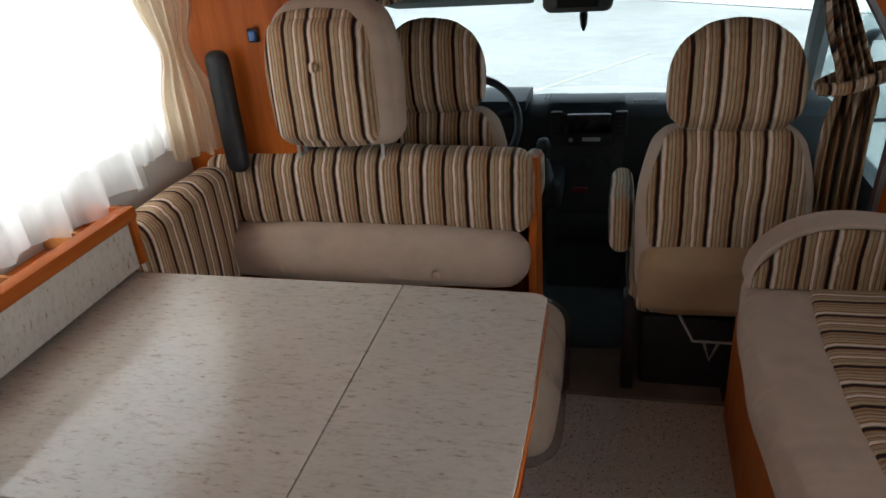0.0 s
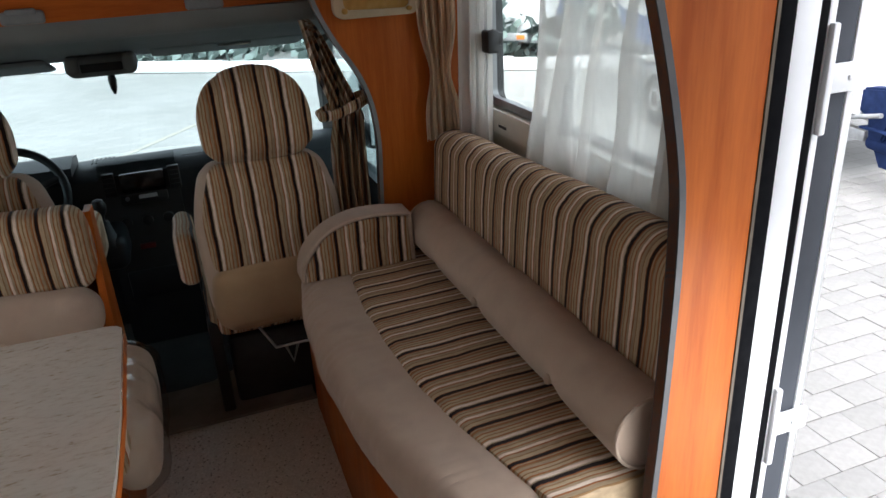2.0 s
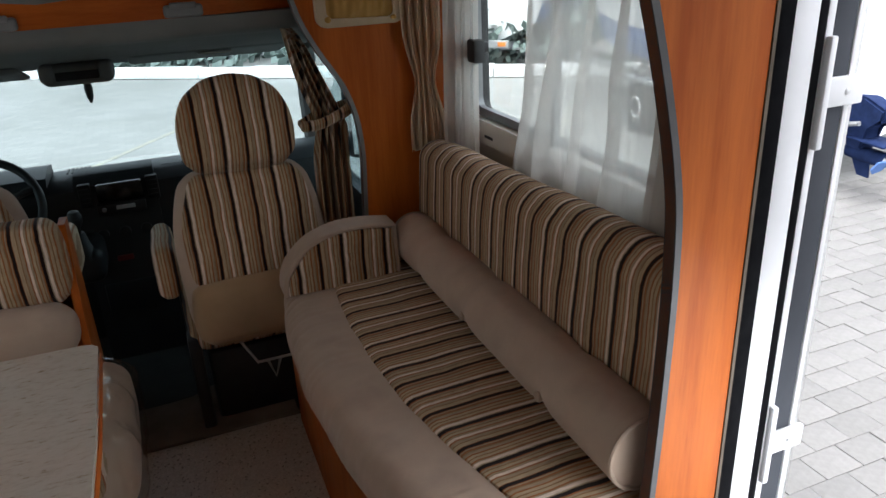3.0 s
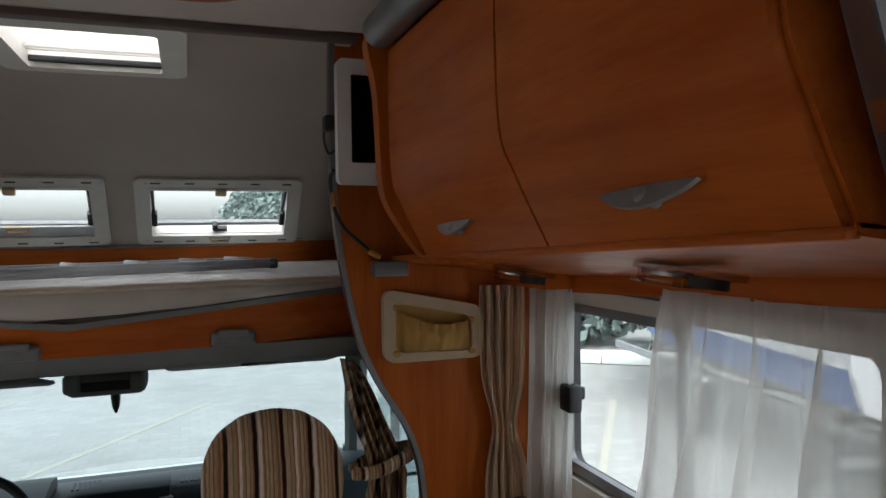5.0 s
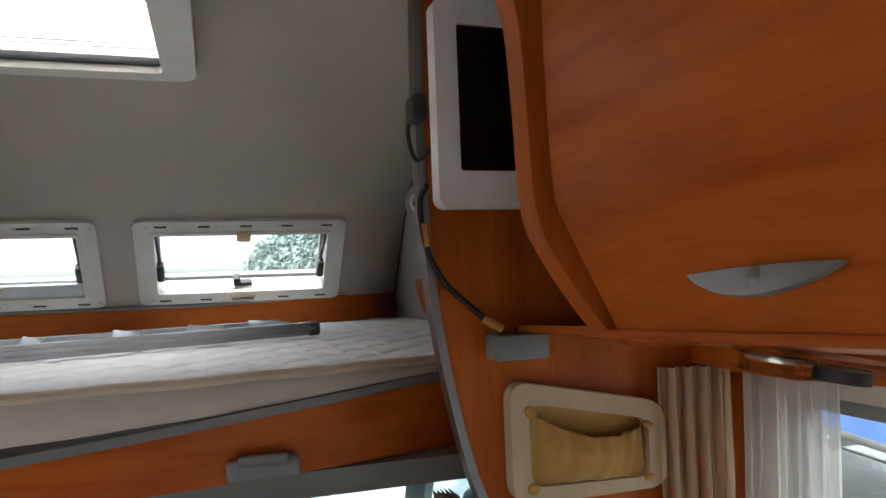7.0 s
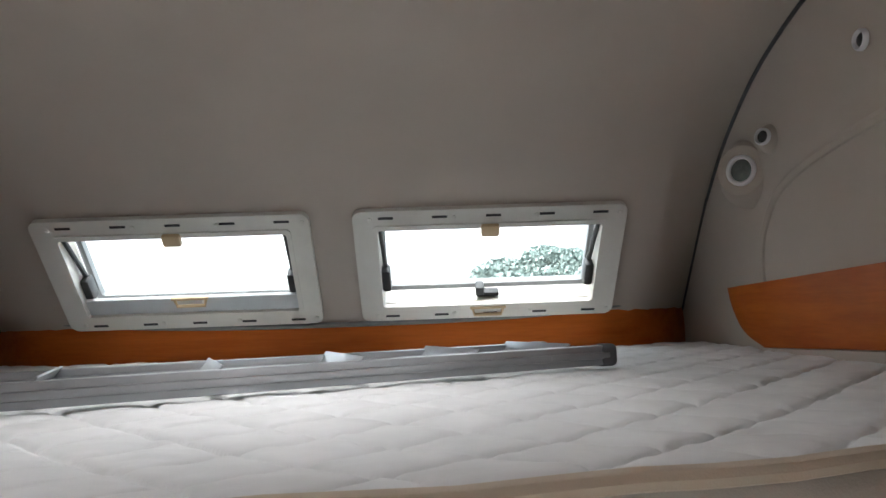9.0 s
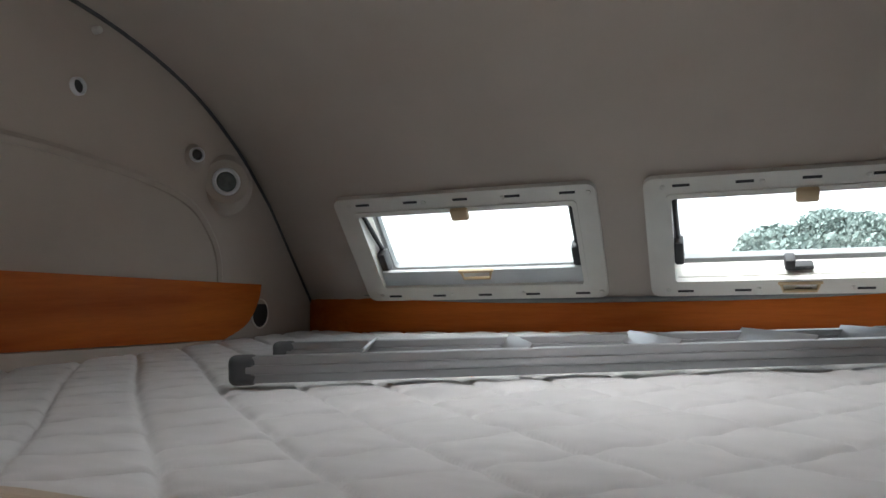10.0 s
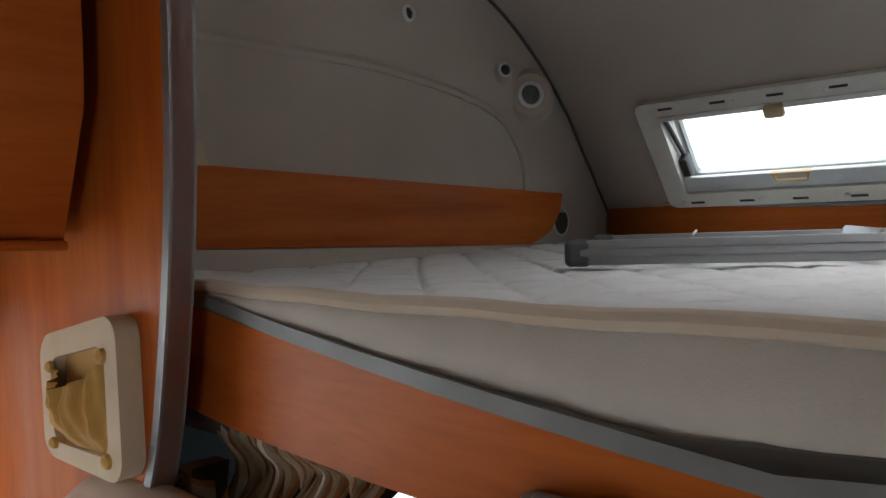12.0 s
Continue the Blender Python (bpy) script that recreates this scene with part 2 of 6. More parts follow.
rubber = speckled("tyre_rubber", [(0.02, 0.02, 0.02), (0.035, 0.035, 0.035)], 20, 0.85, relief=0.2)
# Distance haze on the trees is mixed into this pale, bluish leaf colour.
leaves_mat = speckled("hazed_leaf_green", [(0.12, 0.165, 0.15), (0.145, 0.19, 0.175), (0.17, 0.21, 0.195)], 2.2, 0.7)
bark = speckled("bark", [(0.09, 0.07, 0.05), (0.15, 0.12, 0.09)], 12, 0.9, relief=0.6)
yellow_paint = speckled("worn_yellow_paint", [(0.29, 0.275, 0.215), (0.25, 0.245, 0.225)], 8, 0.7)


# ---- builders ----
def mesh_of(name, bm, mat, angle=38):
    bmesh.ops.recalc_face_normals(bm, faces=bm.faces)
    me = bpy.data.meshes.new(name)
    bm.to_mesh(me)
    bm.free()
    for p in me.polygons:
        p.use_smooth = True
    me.set_sharp_from_angle(angle=radians(angle))
    me.materials.append(mat)
    return me


def structure(name, bm, mat, label="", category=""):
    return tagged(new(name, mesh_of(name, bm, mat)), label, category or name.split("_")[0], kind="structure")


def thing(name, base, label, category, group=""):
    ob = new(name)
    ob.location, ob.empty_display_size = base, 0.05
    return tagged(ob, label, category, group)


def part(name, bm, mat, parent, label=""):
    ob = new(name, mesh_of(name, bm, mat))
    ob.parent = parent
    if parent.type == "EMPTY":
        ob.matrix_parent_inverse = Matrix.Translation(-parent.location)
    return tagged(ob, label)


def single(name, bm, mat, label, category, group=""):
    return tagged(new(name, mesh_of(name, bm, mat)), label, category, group)


def box(bm, x0, x1, y0, y1, z0, z1, r=0.0, seg=2):
    t = bmesh.new()
    bmesh.ops.create_cube(t, size=1)
    for v in t.verts:
        v.co = Vector(((x0 + x1) / 2 + v.co.x * (x1 - x0), (y0 + y1) / 2 + v.co.y * (y1 - y0), (z0 + z1) / 2 + v.co.z * (z1 - z0)))
    if r:
        bmesh.ops.bevel(t, geom=t.edges[:], offset=r, segments=seg, profile=0.5, affect="EDGES")
    return join(bm, t)


def join(bm, t, m=None):
    if m is not None:
        t.transform(m)
    me = bpy.data.meshes.new("tmp")
    t.to_mesh(me)
    t.free()
    bm.from_mesh(me)
    bpy.data.meshes.remove(me)
    return bm


def boxes(*rows, r=0.0):
    bm = bmesh.new()
    for row in rows:
        box(bm, *row, r=r)
    return bm


def soft(x0, x1, y0, y1, z0, z1, r, n=14, puff=0.0, rough=0.0, seed=0.0, shape=None):
    """A stuffed block with rounded edges, slightly bulging and uneven."""
    bm = bmesh.new()
    lo, hi = Vector((x0, y0, z0)), Vector((x1, y1, z1))
    size, mid = hi - lo, (lo + hi) / 2
    cells = [max(6, min(max(34, n), int(n * s / max(size)) + 7)) for s in size]
    made = {}

    def vert(i, j, k):
        if (i, j, k) not in made:
            u = [2 * a / c - 1 for a, c in zip((i, j, k), cells)]
            u = [math.sin(a * math.pi / 2) * 0.35 + a * 0.65 for a in u]
            p = Vector([m + a * s / 2 for m, a, s in zip(mid, u, size)])
            core = Vector([min(max(c, l + min(r, s / 2)), h - min(r, s / 2)) for c, l, h, s in zip(p, lo, hi, size)])
            d = p - core
            q = core + d.normalized() * min(r, min(size) / 2) if d.length > 1e-7 else p
            out = Vector([(1 if a > 0.999 else -1 if a < -0.999 else 0) for a in u])
            bulge = 1.0 if sum(abs(o) for o in out) == 1 else 0.0
            for a, o in zip(u, out):
                if not o:
                    bulge *= 1 - a * a
            q = q + out * (puff * bulge)
            if rough:
                q = q + out * rough * min(1.0, 3 * bulge) * noise.noise(q * 7 + Vector((seed, 0, 0)))
            made[i, j, k] = bm.verts.new(shape(q) if shape else q)
        return made[i, j, k]

    a, b, c = cells
    for i in range(a):
        for j in range(b):
            for k in (0, c):
                bm.faces.new([vert(i, j, k), vert(i + 1, j, k), vert(i + 1, j + 1, k), vert(i, j + 1, k)])
    for i in range(a):
        for k in range(c):
            for j in (0, b):
                bm.faces.new([vert(i, j, k), vert(i + 1, j, k), vert(i + 1, j, k + 1), vert(i, j, k + 1)])
    for j in range(b):
        for k in range(c):
            for i in (0, a):
                bm.faces.new([vert(i, j, k), vert(i, j + 1, k), vert(i, j + 1, k + 1), vert(i, j, k + 1)])
    return bm


def prism(bm, pts, axis, a, b):
    """A closed outline drawn across an axis and drawn out from a to b along it."""
    def at(p, d):
        return {"x": (d, p[0], p[1]), "y": (p[0], d, p[1]), "z": (p[0], p[1], d)}[axis]
    v0, v1 = [bm.verts.new(at(p, a)) for p in pts], [bm.verts.new(at(p, b)) for p in pts]
    bm.faces.new(v0)
    bm.faces.new(v1)
    for i in range(len(pts)):
        j = (i + 1) % len(pts)
        bm.faces.new([v0[i], v0[j], v1[j], v1[i]])
    return bm


def smooth_line(pts, n=6):
    out, P = [], [Vector(p) for p in pts]
    for i in range(len(P) - 1):
        p0, p1, p2, p3 = P[max(i - 1, 0)], P[i], P[i + 1], P[min(i + 2, len(P) - 1)]
        for k in range(n):
            t = k / n
            out.append(0.5 * ((2 * p1) + (p2 - p0) * t + (2 * p0 - 5 * p1 + 4 * p2 - p3) * t * t + (3 * p1 - p0 - 3 * p2 + p3) * t ** 3))
    return out + [P[-1]]


def tube(bm, pts, r, seg=10, closed=False):
    P = [Vector(p) for p in pts]
    rings, up = [], None
    for i, p in enumerate(P):
        a, b = (P[i - 1], P[(i + 1) % len(P)]) if closed else (P[max(i - 1, 0)], P[min(i + 1, len(P) - 1)])
        d = (b - a).normalized()
        if up is None:
            up = d.orthogonal().normalized()
        up = (up - d * up.dot(d)).normalized()
        side = d.cross(up)
        rad = r(i / (len(P) - 1)) if callable(r) else r
        rings.append([bm.verts.new(p + (up * math.cos(k * math.tau / seg) + side * math.sin(k * math.tau / seg)) * rad) for k in range(seg)])
    for i in range(len(P) if closed else len(P) - 1):
        A, B = rings[i], rings[(i + 1) % len(P)]
        for k in range(seg):
            bm.faces.new([A[k], A[(k + 1) % seg], B[(k + 1) % seg], B[k]])
    if not closed:
        bm.faces.new(rings[0])
        bm.faces.new(rings[-1])
    return bm


def lathe(bm, prof, m, seg=20):
    """Radii and heights turned about the z axis, then laid by m."""
    t = bmesh.new()
    rings = [[t.verts.new((max(r, 1e-4) * math.cos(k * math.tau / seg), max(r, 1e-4) * math.sin(k * math.tau / seg), h)) for k in range(seg)] for r, h in prof]
    for A, B in zip(rings, rings[1:]):
        for k in range(seg):
            t.faces.new([A[k], A[(k + 1) % seg], B[(k + 1) % seg], B[k]])
    t.faces.new(rings[0])
    t.faces.new(rings[-1])
    return join(bm, t, m)


def band(bm, pts, width, axis, a, b):
    """A strip of the given width that follows an open line drawn across an axis."""
    P = [Vector((p[0], p[1])) for p in pts]
    off = []
    for i, p in enumerate(P):
        d = (P[min(i + 1, len(P) - 1)] - P[max(i - 1, 0)]).normalized()
        off.append(p + Vector((-d.y, d.x)) * width)
    return prism(bm, [tuple(p) for p in P] + [tuple(p) for p in reversed(off)], axis, a, b)


def drape(point, nu, nv):
    """A hanging sheet: point(u, v) with u across and v from top to bottom."""
    bm = bmesh.new()
    g = [[bm.verts.new(point(i / nu, j / nv)) for i in range(nu + 1)] for j in range(nv + 1)]
    for j in range(nv):
        for i in range(nu):
            bm.faces.new([g[j][i], g[j][i + 1], g[j + 1][i + 1], g[j + 1][i]])
    return bm


def rounded(x0, x1, y0, y1, r, n=5):
    out = []
    for cx, cy, a0 in ((x1 - r, y1 - r, 0), (x0 + r, y1 - r, 90), (x0 + r, y0 + r, 180), (x1 - r, y0 + r, 270)):
        for k in range(n + 1):
            a = radians(a0 + 90 * k / n)
            out.append((cx + r * math.cos(a), cy + r * math.sin(a)))
    return out


def ring_plate(bm, outer, inner, axis, a, b):
    """A frame between two outlines with the same number of points."""
    def at(p, d):
        return {"x": (d, p[0], p[1]), "y": (p[0], d, p[1]), "z": (p[0], p[1], d)}[axis]
    n = len(outer)
    L = [[bm.verts.new(at(p, d)) for p in line] for d in (a, b) for line in (outer, inner)]
    for i in range(n):
        j = (i + 1) % n
        bm.faces.new([L[0][i], L[0][j], L[1][j], L[1][i]])
        bm.faces.new([L[2][i], L[2][j], L[3][j], L[3][i]])
        bm.faces.new([L[0][i], L[0][j], L[2][j], L[2][i]])
        bm.faces.new([L[1][i], L[1][j], L[3][j], L[3][i]])
    return bm


# ---- the shell of the living space ----
W = 1.10
structure("floor", boxes((-W, W, -2.0, 2.5, -0.06, 0)), vinyl, "pale speckled vinyl floor", "floor")
structure("floor_cab", boxes((-0.98, 0.98, 2.5, 4.3, -0.16, -0.10)), cab_mat, "dark rubber cab floor", "floor")
structure("step_riser", boxes((-0.98, 0.98, 2.5, 2.515, -0.10, 0.0)), black_plastic, "dark step down to the cab", "step")
RW = (1.48, 2.385, 0.95, 1.385)
DOOR = (0.50, 1.20, 0.0, 1.88)
bm = boxes((W, W + 0.04, -2.0, DOOR[0], -0.06, 2.0), (W, W + 0.04, DOOR[0], DOOR[1], DOOR[3], 2.0), (W, W + 0.04, DOOR[1] + 0.05, RW[0], -0.06, 2.0),
           (W, W + 0.04, RW[0], RW[1], -0.06, RW[2]), (W, W + 0.04, RW[0], RW[1], RW[3], 2.0), (W, W + 0.04, RW[1], 2.85, -0.06, 2.0))
structure("wall_right", bm, wall_plastic, "pale wall panel with window and door opening", "wall")
LW = (1.15, 2.42, 0.90, 1.42)
bm = boxes((-W - 0.04, -W, -2.0, LW[0], -0.06, 2.0), (-W - 0.04, -W, LW[0], LW[1], -0.06, LW[2]), (-W - 0.04, -W, LW[0], LW[1], LW[3], 2.0), (-W - 0.04, -W, LW[1], 2.85, -0.06, 2.0))
structure("wall_left", bm, wall_plastic, "pale wall panel with a long window", "wall")
# Unseen closing wall, kept pale so that it bounces light forward.
structure("wall_rear", boxes((-W, W, -2.04, -2.0, -0.06, 2.0)), wall_plastic, "pale panelled rear wall", "wall")
structure("ceiling", boxes((-W, W, -2.0, 2.36, 1.975, 2.015)), ceiling_mat, "pale fabric ceiling", "ceiling")
structure("ceiling_trim", boxes((-0.60, 0.60, 2.365, 2.40, 1.958, 1.975), r=0.004), speckled("taupe_trim", [(0.115, 0.088, 0.078), (0.14, 0.108, 0.095)], 9, 0.6), "taupe ceiling edge trim", "trim")

# curved bulkheads either side of the way into the cab
EDGE = smooth_line([(0.555, 2.08), (0.55, 1.88), (0.55, 1.70), (0.565, 1.50), (0.605, 1.30), (0.65, 1.19), (0.73, 1.05), (0.76, 0.90), (0.752, 0.66), (0.745, 0.30), (0.745, -0.06)])
BY = {1: 2.45, -1: 2.468}
for side, tag in ((1, "right"), (-1, "left")):
    pts = [(side * (p.x if side > 0 else p.x - 0.043), p.y) for p in EDGE]
    structure("bulkhead_" + tag, prism(bmesh.new(), [(side * 1.10, 2.08)] + pts + [(side * 1.10, -0.06)], "y", BY[side], BY[side] + 0.022), wood_z, "cherry wood bulkhead with a curved edge", "wall")
    structure("bulkhead_trim_" + tag, band(bmesh.new(), pts, side * 0.012, "y", BY[side] - 0.003, BY[side] + 0.025), silver, "silver edge trim of the bulkhead", "trim")

# partition by the door, with a grey curved edge
dark_trim = speckled("dark_grey_trim", [(0.055, 0.056, 0.06), (0.075, 0.076, 0.08)], 20, 0.5, relief=0.05)
PEDGE = smooth_line([(0.60, 1.975), (0.635, 1.78), (0.675, 1.65), (0.725, 1.52), (0.785, 1.36), (0.838, 1.15), (0.853, 1.0), (0.850, 0.75), (0.840, 0.5), (0.833, 0.2), (0.83, 0.0)])
structure("partition", prism(bmesh.new(), [(0.984, 1.975)] + [(p.x, p.y) for p in PEDGE] + [(0.984, 0.0)], "y", 1.165, 1.185), wood_z, "cherry wood partition beside the entrance", "wall")
structure("partition_trim", band(bmesh.new(), [(p.x, p.y) for p in PEDGE], 0.011, "y", 1.162, 1.187), dark_trim, "grey plastic edge of the partition", "trim")

# ---- alcove lining: ceiling and sloping front in one sheet ----
PROFILE = smooth_line([(2.40, 2.075), (2.7, 2.085), (3.0, 2.08), (3.25, 2.06), (3.48, 1.995), (3.66, 1.89), (3.80, 1.765)], 5) + [Vector((3.845, 1.712)), Vector((3.99, 1.545)), Vector((4.04, 1.49)), Vector((4.06, 1.40)), Vector((4.06, 1.34))]
XS = sorted({-0.97, -0.92, -0.86, -0.8, -0.74, -0.655, -0.5, -0.37, -0.23, -0.09, 0.0, 0.09, 0.23, 0.37, 0.5, 0.655, 0.74, 0.8, 0.86, 0.92, 0.97})


def bow(x):
    return (0.19 if x > 0 else 0.11) * max(0.0, (abs(x) - 0.7) / 0.25) ** 2


bm = bmesh.new()
N = len(PROFILE)
HATCH = (-0.21, 0.21, 2.72, 3.20)
grid = [[bm.verts.new((x, p.x + bow(x) * min(1, max(0, (p.x - 3.1) / 0.8)), p.y)) for x in XS] for p in PROFILE]
for j in range(N - 1):
    for i in range(len(XS) - 1):
        xm, ym, zm = (XS[i] + XS[i + 1]) / 2, (PROFILE[j].x + PROFILE[j + 1].x) / 2, (PROFILE[j].y + PROFILE[j + 1].y) / 2
        if 0.09 < abs(xm) < 0.655 and 3.845 < ym < 3.99:
            continue
        if abs(xm) < 0.23 and 2.76 < ym < 3.20:
            continue
        bm.faces.new([grid[j][i], grid[j][i + 1], grid[j + 1][i + 1], grid[j + 1][i]])
ob = structure("ceiling_alcove", bm, lining, "grey-beige fabric lining of the sleeping alcove", "ceiling")
for side, tag in ((-1, "left"), (1, "right")):
    def wallx(z):
        return side * (0.955 - 0.09 * (z - 1.40))
    deep = 0.11 if side < 0 else 0.19
    line = [(2.487, 1.30)] + [(p.x + deep * min(1, max(0, (p.x - 3.1) / 0.8)), p.y + 0.01) for p in PROFILE[:-2]] + [(4.05 + deep, 1.30)]
    bm = bmesh.new()
    inner, outer = [bm.verts.new((wallx(z), y, z)) for y, z in line], [bm.verts.new((wallx(z) + side * 0.03, y, z)) for y, z in line]
    bm.faces.new(inner)
    bm.faces.new(outer)
    for i in range(len(line)):
        j = (i + 1) % len(line)
        bm.faces.new([inner[i], inner[j], outer[j], outer[i]])
    structure("wall_alcove_" + tag, bm, lining, "grey-beige lined alcove side wall", "wall")
    # dark joint between side and ceiling
    seam = [(wallx(p.y) - side * 0.002, p.x + bow(wallx(p.y)) * min(1, max(0, (p.x - 3.1) / 0.8)) - 0.002, p.y - 0.002) for p in PROFILE[8:-2]]
    structure("trim_alcove_seam_" + tag, tube(bmesh.new(), seam, 0.0045, 8), dark_trim, "dark fabric joint of the alcove lining", "trim")
    # shell above the living space beside the alcove
    structure("wall_upper_" + tag, boxes((min(side * 0.96, side * 1.14), max(side * 0.96, side * 1.14), 2.486, 2.9, 1.2, 2.1)), lining, "lined wall beside the alcove", "wall")
# unseen outer skin over the alcove, added to keep daylight out of the joints
structure("roof_cover", boxes((-1.2, -0.24, 2.30, 3.5, 2.14, 2.17), (0.24, 1.2, 2.30, 3.5, 2.14, 2.17), (-0.24, 0.24, 2.30, 2.70, 2.14, 2.17), (-0.24, 0.24, 3.24, 3.5, 2.14, 2.17), (-W - 0.04, W + 0.04, 2.30, 2.335, 2.015, 2.17)), white_paint, "unseen roof skin that keeps daylight out of the alcove joints", "roof")


# ---- windows ----
def bar(bm, p, q, r):
    return tube(bm, [p, q], r, 8)


def alcove_window(side, label):
    """A sloping framed vent window of the alcove: frame, sash, pane, stays, catch and blind."""
    xa, xb = (0.05, 0.69) if side > 0 else (-0.69, -0.05)
    O = Vector(((xa + xb) / 2, 3.913, 1.635))
    X, up = Vector((1, 0, 0)), Vector((0, -0.223, 0.253)).normalized()
    nrm = X.cross(up)
    nrm = nrm if nrm.y < 0 else -nrm
    M = Matrix.Translation(O) @ Matrix((X, up, nrm)).transposed().to_4x4()
    w = thing("alcove_window", O, label, "window", "windows of the alcove")
    w["kind"] = "structure"
    hw, hh = 0.32, 0.168

    def flat(name, bm, mat, parent, lab=""):
        bm.transform(M)
        return part(name, bm, mat, parent, lab)
    fr = flat("window_frame", ring_plate(bmesh.new(), rounded(-hw, hw, -hh, hh, 0.022), rounded(-hw + 0.052, hw - 0.052, -hh + 0.042, hh - 0.045, 0.01), "z", -0.01, 0.014), cream_plastic, w)
    flat("inner_lip", ring_plate(bmesh.new(), rounded(-hw + 0.045, hw - 0.045, -hh + 0.036, hh - 0.04, 0.012), rounded(-hw + 0.056, hw - 0.056, -hh + 0.048, hh - 0.052, 0.008), "z", -0.05, 0.018), cream_plastic, w)
    flat("sash", ring_plate(bmesh.new(), rounded(-hw + 0.054, hw - 0.054, -hh + 0.044, hh - 0.047, 0.012), rounded(-hw + 0.068, hw - 0.068, -hh + 0.058, hh - 0.06, 0.01), "z", -0.075, -0.055), grey_plastic, w, "grey sash rail")
    p = flat("pane", boxes((-hw + 0.05, hw - 0.05, -hh + 0.04, hh - 0.042, -0.072, -0.066)), window_glass, w)
    p.visible_shadow = False
    for k in range(5):
        for y in (-hh + 0.016, hh - 0.019):
            flat("vent_slot", boxes((-0.26 + k * 0.125, -0.225 + k * 0.125, y - 0.003, y + 0.003, 0.0135, 0.0155)), black_plastic, fr)
    for sx in (-1, -0.33, 0.33, 1):
        for y in (-hh + 0.019, hh - 0.022):
            flat("screw_cap", lathe(bmesh.new(), [(0.006, 0), (0.006, 0.003), (0.003, 0.005)], Matrix.Translation((sx * (hw - 0.028) + 0.012, y, 0.013)), 10), cream_plastic, fr)
    for sx in (-1, 1):
        bm = bmesh.new()
        bar(bm, (sx * (hw - 0.062), hh - 0.05, 0.004), (sx * (hw - 0.066), -0.04, -0.03), 0.006)
        box(bm, min(sx * (hw - 0.056), sx * (hw - 0.078)), max(sx * (hw - 0.056), sx * (hw - 0.078)), -0.085, -0.02, -0.035, 0.0, r=0.006)
        flat("stay", bm, black_plastic, w, "black window stay")
    bm = boxes((-0.022, 0.022, hh - 0.072, hh - 0.04, 0.012, 0.03), r=0.006)
    flat("blind_catch", bm, tan_plastic, w, "tan blind catch")
    bm = bmesh.new()
    zc = -hh + (0.09 if side < 0 else 0.028)
    tube(bm, [(-0.04, zc + 0.012, 0.016), (-0.034, zc - 0.012, 0.02), (0.034, zc - 0.012, 0.02), (0.04, zc + 0.012, 0.016)], 0.0045, 8)
    box(bm, -0.046, 0.046, zc + 0.006, zc + 0.014, 0.01, 0.022, r=0.003)
    flat("blind_grip", bm, tan_plastic, w, "cream blind grip")
    if side < 0:
        flat("blind", boxes((-hw + 0.058, hw - 0.058, -hh + 0.044, -hh + 0.094, -0.004, 0.008), r=0.003), blind_mat, w, "partly raised pale blind")
    else:
        bm = boxes((-0.028, 0.03, -hh + 0.05, -hh + 0.064, -0.03, -0.008), r=0.004)
        box(bm, -0.03, -0.008, -hh + 0.056, -hh + 0.084, -0.035, -0.004, r=0.005)
        flat("latch", bm, black_plastic, w, "black turning latch")
    return w


tan_plastic = speckled("tan_plastic", [(0.50, 0.36, 0.20), (0.58, 0.44, 0.27)], 20, 0.45)
blind_mat = speckled("pale_blind", [(0.50, 0.52, 0.53), (0.58, 0.60, 0.61)], 10, 0.7, relief=0.1)
alcove_window(1, "cream-framed alcove window with black latch and open blind")
alcove_window(-1, "cream-framed alcove window with its blind partly raised")

# roof hatch over the bed
frosted = sheer("frosted_acrylic", (0.9, 0.9, 0.9), 0.18)
hx0, hx1, hy0, hy1, hz = -0.25, 0.25, 2.66, 3.24, 2.075
hatch = thing("roof_hatch", (0, 2.95, hz), "white framed roof hatch with a half-drawn blind", "roof hatch")
hatch["kind"] = "structure"
part("hatch_frame", ring_plate(bmesh.new(), rounded(hx0, hx1, hy0, hy1, 0.05), rounded(hx0 + 0.07, hx1 - 0.07, hy0 + 0.08, hy1 - 0.06, 0.02), "z", hz - 0.045, hz + 0.02), cream_plastic, hatch)
part("hatch_well", ring_plate(bmesh.new(), rounded(hx0 + 0.03, hx1 - 0.03, hy0 + 0.03, hy1 - 0.03, 0.03), rounded(hx0 + 0.05, hx1 - 0.05, hy0 + 0.05, hy1 - 0.04, 0.02), "z", hz - 0.01, hz + 0.11), cream_plastic, hatch)
p = part("dome", boxes((hx0 + 0.02, hx1 - 0.02, hy0 + 0.02, hy1 - 0.02, hz + 0.11, hz + 0.118), r=0.003), frosted, hatch, "frosted ribbed dome")
p.visible_shadow = False
part("blind_rail", boxes((hx0 + 0.06, hx1 - 0.06, hy1 - 0.075, hy1 - 0.058, hz - 0.03, hz - 0.012), r=0.004), black_plastic, hatch, "dark blind rail")
for k in range(2):
    part("blind_bar", boxes((hx0 + 0.06, hx1 - 0.06, hy1 - 0.105 - 0.03 * k, hy1 - 0.098 - 0.03 * k, hz - 0.005, hz + 0.006), r=0.002), cream_plastic, hatch)

# right side window: fixed frame, sliding inner sash and catch
win = thing("window_right", (W, 1.93, RW[2]), "grey-framed sliding side window with black catch", "window")
win["kind"] = "structure"
part("window_frame", ring_plate(bmesh.new(), rounded(RW[0] - 0.02, RW[1] + 0.02, RW[2] - 0.055, RW[3] + 0.02, 0.03), rounded(RW[0] + 0.015, RW[1] - 0.012, RW[2] + 0.012, RW[3] - 0.012, 0.03), "x", W - 0.022, W + 0.012), cream_plastic, win)
